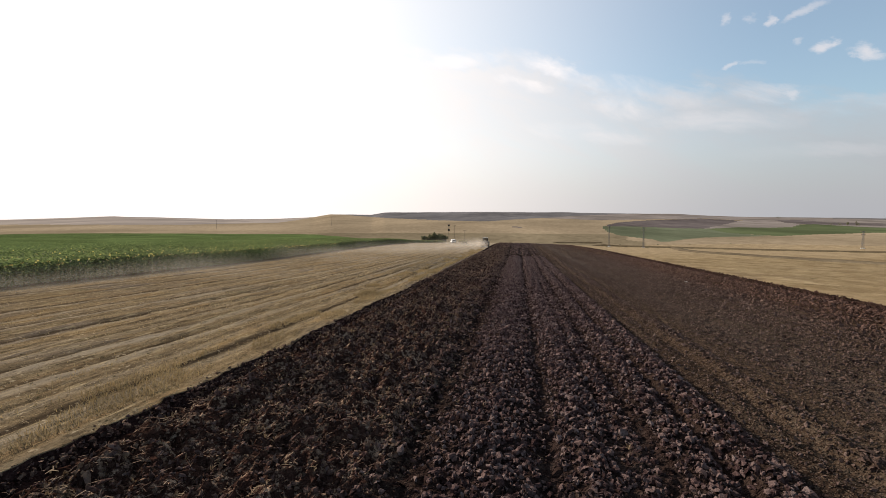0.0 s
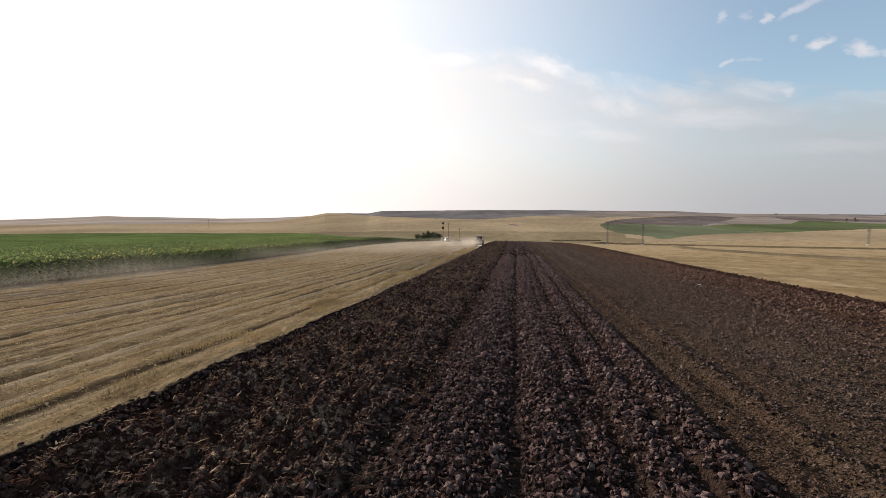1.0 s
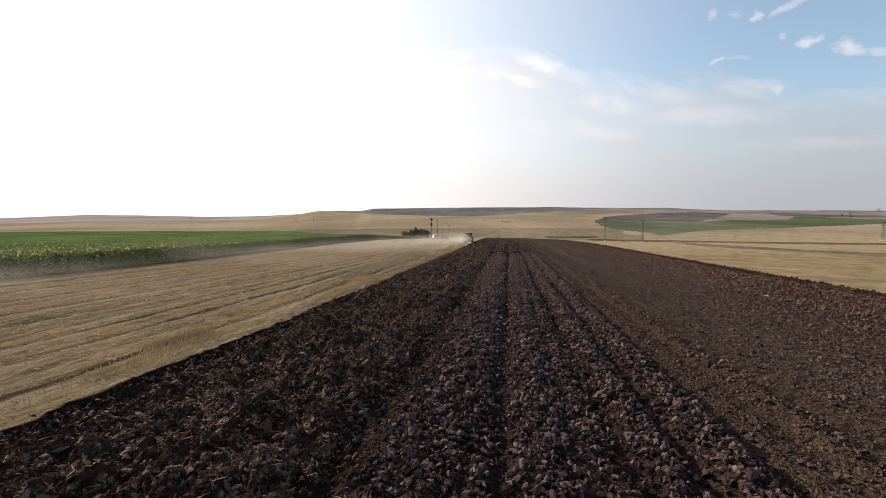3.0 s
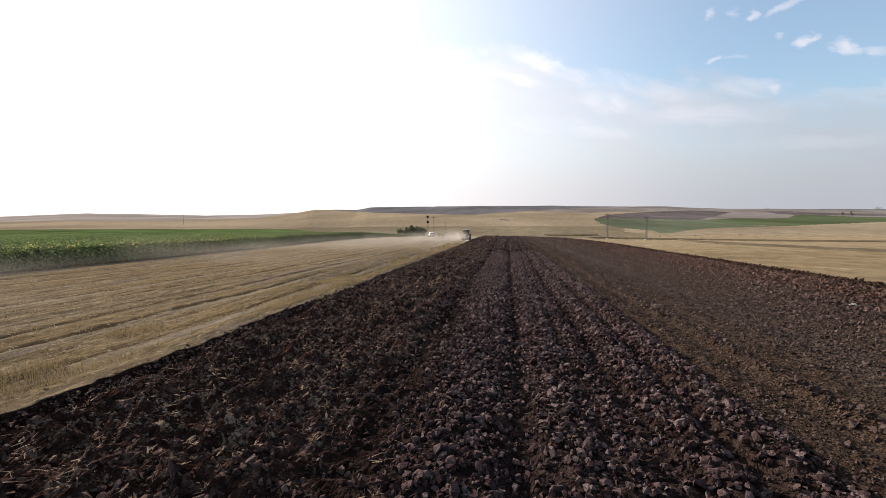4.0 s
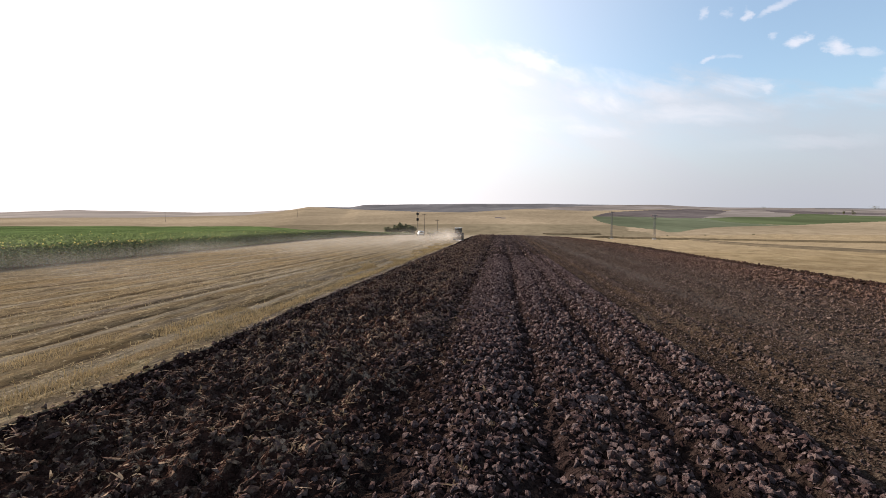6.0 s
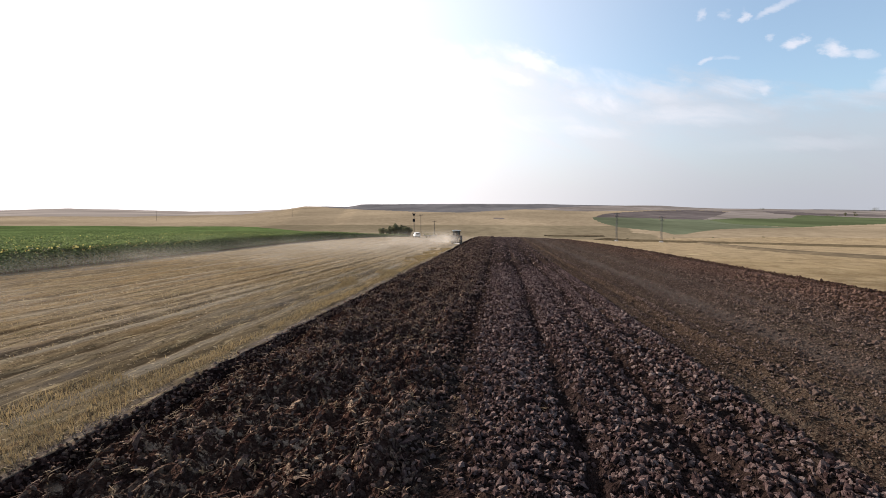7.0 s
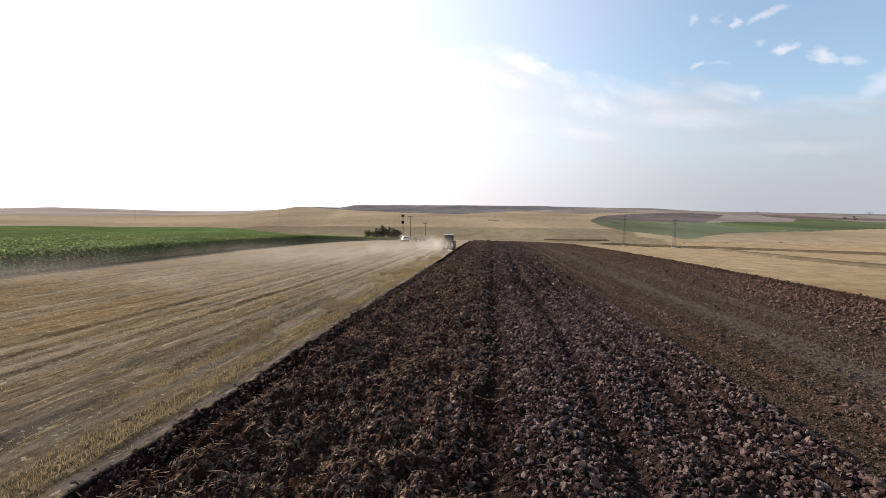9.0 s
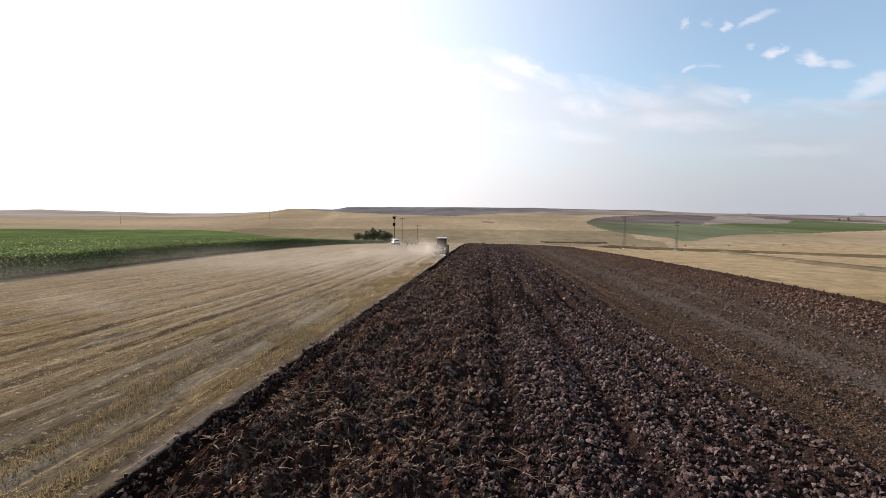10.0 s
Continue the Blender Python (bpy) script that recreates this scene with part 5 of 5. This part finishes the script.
def build_scrap(x, y, high, size, seed, label):
    """A crumpled piece of white sheeting."""
    r = np.random.default_rng(seed)
    A, B = np.meshgrid(np.linspace(-1, 1, 9), np.linspace(-1, 1, 7))
    Z = 0.35 * np.abs(rough_noise(A * 1.6 + seed, B * 1.6, 3, seed)) * 2 + 0.25 * (1 - A * A) + 0.1 * r.random(A.shape)
    X, Y = A * (0.8 + 0.25 * r.random(A.shape)), B * (0.45 + 0.2 * r.random(A.shape))
    lower = np.stack([X, Y, Z - 0.05], 2).reshape(-1, 3)
    v = np.concatenate([np.stack([X, Y, Z], 2).reshape(-1, 3), lower]) * size
    f = grid_faces(9, 7)
    ring = [i for i in range(9)] + [9 * j + 8 for j in range(1, 7)] + [54 + i for i in range(7, -1, -1)] + [9 * j for j in range(5, 0, -1)]
    rim = [(a, b, b + 63, a + 63) for a, b in zip(ring, ring[1:] + ring[:1])]
    ob = tagged(new("plastic_scrap", mesh_of("plastic_scrap", v, np.concatenate([f, f[:, ::-1] + 63, np.array(rim)[:, ::-1]]), [SCRAP])), label, "litter", "scraps of litter")
    ob.matrix_world = pose(x, y, land_z(x, y) + high, 8, -12, 50 * seed)


build_scrap(26.7, 48.4, float(plough_z(np.array([26.7]), np.array([48.4]))[0]), 0.21, 3, "crumpled white plastic scrap lying on ploughed soil")
build_scrap(-33.4, 101.3, 0.02, 0.17, 5, "small white plastic scrap lying on dusty stubble")

# ---- sunflower field ----


def crop_edge(y):
    """x of the sunflower field's border along the stubble."""
    bend = np.interp(y, [-60, 0, 30, 65, 108, 140, 165, 178, 190, 200, 208, 260], [-31, -33, -33, -33.4, -37.3, -39.6, -39, -37.2, -34.5, -29.5, -24.5, -24])
    return bend + 0.5 * value_noise(y * 0.12, y * 0, 131)


def crop_back(x):
    """y of its far border."""
    return np.minimum(211 + 0.6 * np.clip(-37 - x, 0, 400), np.sqrt(np.clip(306.0 ** 2 - (x - EYE_X) ** 2, 3600, None)))


CROP_H = 2.0


def crop_low(x, y):
    """The crop grows lower towards its far corner."""
    return 1 - 0.55 * smooth01(y, 168, 206) * smooth01(x, -110, -42)


def border_rise(u):
    """How the crop's height grows from its border inwards."""
    return 0.15 + 0.85 * smooth01(u, -0.4, 2.2)


def build_sunflowers():
    us = steps((0.0, 2.4, 0.3), (2.4, 20, 0.7), (20, 60, 2.0), (60, 215, 5.0))
    vs = np.concatenate([np.linspace(0, 0.5, 190), np.linspace(0.5, 1, 90)[1:]])
    U, V = np.meshgrid(us, vs)
    Y0 = -45 + (214 + 45) * V
    X = crop_edge(Y0) - U
    Y = -45 + (crop_back(X) + 45) * V
    X = crop_edge(Y) - U
    H = CROP_H * border_rise(U) + 0.28 * rough_noise(X * 1.1, Y * 0.9, 2, 141) + 0.18 * rough_noise(X * 0.12, Y * 0.1, 2, 142) - 0.12
    H = H * smooth01(1 - V, 0.0, 0.01) * crop_low(X, Y)
    v = np.stack([X.ravel(), Y.ravel(), (land(X, Y) + H).ravel()], 1)
    f = grid_faces(len(us), len(vs))
    parts_v, parts_f, idx = [v], [f], [np.zeros(len(f), int)]
    base = len(v)
    # leaves over the top and down the border
    n = 100000
    u = rng.gamma(1.0, 13.0, n)
    border = rng.random(n) < 0.3
    u = np.where(border, rng.uniform(-0.25, 2.2, n), u)
    y = rng.uniform(8, 210, n)
    x = crop_edge(y) - u
    h = np.where(border, CROP_H * border_rise(u) * rng.uniform(0.55, 1.12, n), CROP_H * border_rise(u) + rng.normal(0.0, 0.14, n) - 0.05)
    at = np.stack([x, y, land(x, y) + h * crop_low(x, y)], 1)
    size = rng.uniform(0.10, 0.2, n)
    R = turns_of(n, 0.45)
    leaf = np.array([(-1, 0, 0), (0, 0.75, 0.12), (1.1, 0, -0.15), (0, -0.75, 0.12)], float)
    lv = np.einsum("nij,kj->nki", R, leaf) * size[:, None, None] + at[:, None]
    parts_v.append(lv.reshape(-1, 3))
    parts_f.append(np.arange(n * 4).reshape(-1, 4) + base)
    idx.append(np.where(border & (u < 1.2) & (rng.random(n) < 0.3), 3, 1))
    base += n * 4
    # bright flower heads here and there, most near the border
    n = 1700
    u = np.abs(rng.gamma(1.1, 9.0, n))
    y = rng.uniform(8, 150, n)
    x = crop_edge(y) - u
    ok = rng.random(n) < np.clip(0.5 + 1.6 * value_noise(x * 0.07, y * 0.07, 151), 0, 1)
    x, y = x[ok], y[ok]
    n = len(x)
    at = np.stack([x, y, land(x, y) + CROP_H + rng.uniform(-0.05, 0.2, n)], 1)
    a = np.linspace(0, 6.2832, 7)[:-1]
    disc = np.stack([np.cos(a), 0.1 * np.ones(6), np.sin(a)], 1)
    hv = np.einsum("nij,kj->nki", turns_of(n, 0.5), disc) * rng.uniform(0.06, 0.11, n)[:, None, None] + at[:, None]
    q = np.array([[0, 1, 2, 3], [0, 3, 4, 5]])
    parts_v.append(hv.reshape(-1, 3))
    parts_f.append((q[None] + (np.arange(n) * 6)[:, None, None]).reshape(-1, 4) + base)
    idx.append(np.full(n * 2, 2))
    me = mesh_of("sunflower_crop", np.concatenate(parts_v), np.concatenate(parts_f), [CANOPY, LEAF, PETAL, DUSTYLEAF], np.concatenate(idx))
    tagged(new("sunflower_crop", me), "dense green sunflower crop with scattered yellow heads", "sunflowers", kind="stuff")


def build_border_plants():
    """Single sunflowers in the outer row."""
    first = []
    for s in range(4):
        r = random.Random(300 + s)
        h = 1.75 + 0.12 * s
        ob = empty_thing("sunflower", pose(0, 0, -50), "tall leafy sunflower with a nodding yellow head", "sunflower", "outer row of sunflowers")
        part("stem", rod((0, 0, -0.05), (0.05, 0, h), 0.02, 0.013, 6), STEM, ob)
        for k in range(9):
            z, a, L = 0.25 + (h - 0.4) * k / 8, 2.4 * k + r.uniform(-0.3, 0.3), r.uniform(0.2, 0.3)
            b = bmesh.new()
            c, sn = math.cos(a), math.sin(a)
            def at(out, side, up):
                return b.verts.new((c * out - sn * side, sn * out + c * side, z + up))
            p = [at(0.02, 0, 0), at(L * 0.45, L * 0.4, 0.06), at(L * 0.45, 0, 0.02), at(L * 0.45, -L * 0.4, 0.06), at(L * 1.1, 0, -0.12)]
            for q in ((0, 2, 1), (0, 3, 2), (1, 2, 4), (2, 3, 4)):
                b.faces.new([p[i] for i in q])
            part("leaf", b, DUSTYLEAF if k < 6 else LEAF, ob)
        face = Matrix.Translation((0.07, -0.05, h)) @ Matrix.Rotation(2.2 + 0.3 * r.random(), 4, "X")
        b = bmesh.new()
        bmesh.ops.create_cone(b, cap_ends=True, segments=12, radius1=0.08, radius2=0.06, depth=0.04, matrix=face)
        head = part("seed_disc", b, SEEDS, ob)
        b = bmesh.new()
        for k in range(14):
            a = 6.283 * k / 14
            pts = [face @ Vector((math.cos(a + d) * q, math.sin(a + d) * q, -0.005 + 0.02 * (q > 0.1))) for d, q in ((-0.2, 0.075), (0.2, 0.075), (0.0, 0.15))]
            b.faces.new([b.verts.new(p) for p in pts])
        part("petals", b, PETAL, head)
        first.append(ob)
    for k in range(150):
        y = 17 + 0.62 * k + float(rng.uniform(-0.2, 0.2))
        x = float(crop_edge(np.array([y]))[0]) + float(rng.uniform(-0.1, 0.35))
        m = pose(x, y, land_z(x, y), 0, 0, float(rng.uniform(0, 360)))
        if k < 4:
            first[k].matrix_world = m
        else:
            copy_thing(first[k % 4], m)


build_sunflowers()
build_border_plants()


# ---- dust behind the plough ----


def dust_build(name):
    """Thin airborne dust: mostly clear, scattering light where it hangs thick."""
    mat = bpy.data.materials.new(name)
    mat.use_nodes = True
    n = Nodes(mat.node_tree)
    place = n.add("ShaderNodeNewGeometry").outputs["Position"]
    thick = n.add("ShaderNodeAttribute", attribute_name="thick").outputs["Fac"]
    billow = n.span(n.noise(place, 0.4, 5, 0.5, 0.3), 0.25, 0.75, 0.65, 1.15)
    f = n.math("MULTIPLY", thick, billow, True)
    d = n.add("ShaderNodeBsdfDiffuse", {"Color": (0.66, 0.59, 0.50, 1)})
    t = n.add("ShaderNodeBsdfTranslucent", {"Color": (0.66, 0.59, 0.50, 1)})
    both = n.add("ShaderNodeMixShader", {0: 0.5, 1: d.outputs[0], 2: t.outputs[0]})
    clear = n.add("ShaderNodeBsdfTransparent")
    n.link(n.add("ShaderNodeMixShader", {0: f, 1: clear.outputs[0], 2: both.outputs[0]}).outputs[0], n.add("ShaderNodeOutputMaterial").inputs[0])
    return mat


DUST = dust_build("airborne_dust")


def dust_sheet(P, Z, thick):
    """Vertices, faces and thickness of one hanging layer."""
    v = np.concatenate([P, (land(P[..., 0], P[..., 1]) + Z)[..., None]], 2)
    f = grid_faces(P.shape[1], P.shape[0])
    return v.reshape(-1, 3), f[thick.ravel()[f].max(1) > 0.008], thick.ravel()


def build_dust():
    """Plume that drifts from the plough across the stubble and thins out over the crop's border."""
    sheets = []
    for k, (back, wide, high, peak) in enumerate(((0.8, 2.5, 1.5, 0.82), (3.5, 3.5, 1.55, 0.78), (9.0, 5.0, 1.5, 0.58), (19.0, 8.0, 1.5, 0.4), (35.0, 12.0, 1.5, 0.28), (57.0, 15.0, 1.6, 0.2), (82.0, 15.0, 1.6, 0.15), (106.0, 15.0, 1.6, 0.12))):
        y = 146.5 - back
        mid = -1.3 - 0.5 * wide - 0.17 * back
        A, B = np.meshgrid(np.linspace(-1, 1, 60), np.linspace(0, 1, 20))
        X = mid + A * wide * 2.3
        P = np.stack([X, y - 0.10 * wide * A * 2.3 + 0.8 * value_noise(A * 3, B * 3, 161 + k)], 2)
        Z = B * high * 2.8
        t = peak * np.exp(-(A * 2.3) ** 2 * 0.55) * smooth01(1 - np.abs(A), 0, 0.3) * np.exp(-((Z - high * 0.7) / (high * 0.85)) ** 2) * smooth01(1 - B, 0, 0.3) * smooth01(B, 0, 0.25)
        t = t * smooth01(1.5 - P[..., 0], 0.0, 3.5) * smooth01(P[..., 0] - crop_edge(P[..., 1]), 0.5, 7.0)
        sheets.append(dust_sheet(P, Z, t * (0.75 + 0.9 * value_noise(X * 0.22, Z * 0.5 + k * 3.1, 165))))
    for off, high, peak in ((1.4, 1.15, 0.11), (6.0, 0.9, 0.11)):
        A, B = np.meshgrid(np.linspace(0, 1, 150), np.linspace(0, 1, 18))
        Y = 4 + 150 * A
        P = np.stack([crop_edge(Y) + off + 0.6 * value_noise(Y * 0.05, B * 2, 163), Y], 2)
        Z = B * high * 2.6
        t = peak * np.exp(-((Z - high * 0.5) / (high * 0.8)) ** 2) * smooth01(B, 0, 0.2) * smooth01(1 - B, 0, 0.4) * smooth01(A, 0, 0.15) * smooth01(1 - A, 0, 0.15) * (0.8 + 1.1 * value_noise(Y * 0.045, Y * 0, 165))
        sheets.append(dust_sheet(P, Z, t))
    v = np.concatenate([s[0] for s in sheets])
    base = np.cumsum([0] + [len(s[0]) for s in sheets])
    f = np.concatenate([s[1] + b for s, b in zip(sheets, base)])
    me = mesh_of("dust_cloud", v, f, [DUST], None, True)
    me.attributes.new("thick", "FLOAT", "POINT").data.foreach_set("value", np.concatenate([s[2] for s in sheets]).astype(np.float32))
    tagged(new("dust_cloud", me), "pale tan dust drifting low behind the plough", "dust", kind="stuff")


build_dust()
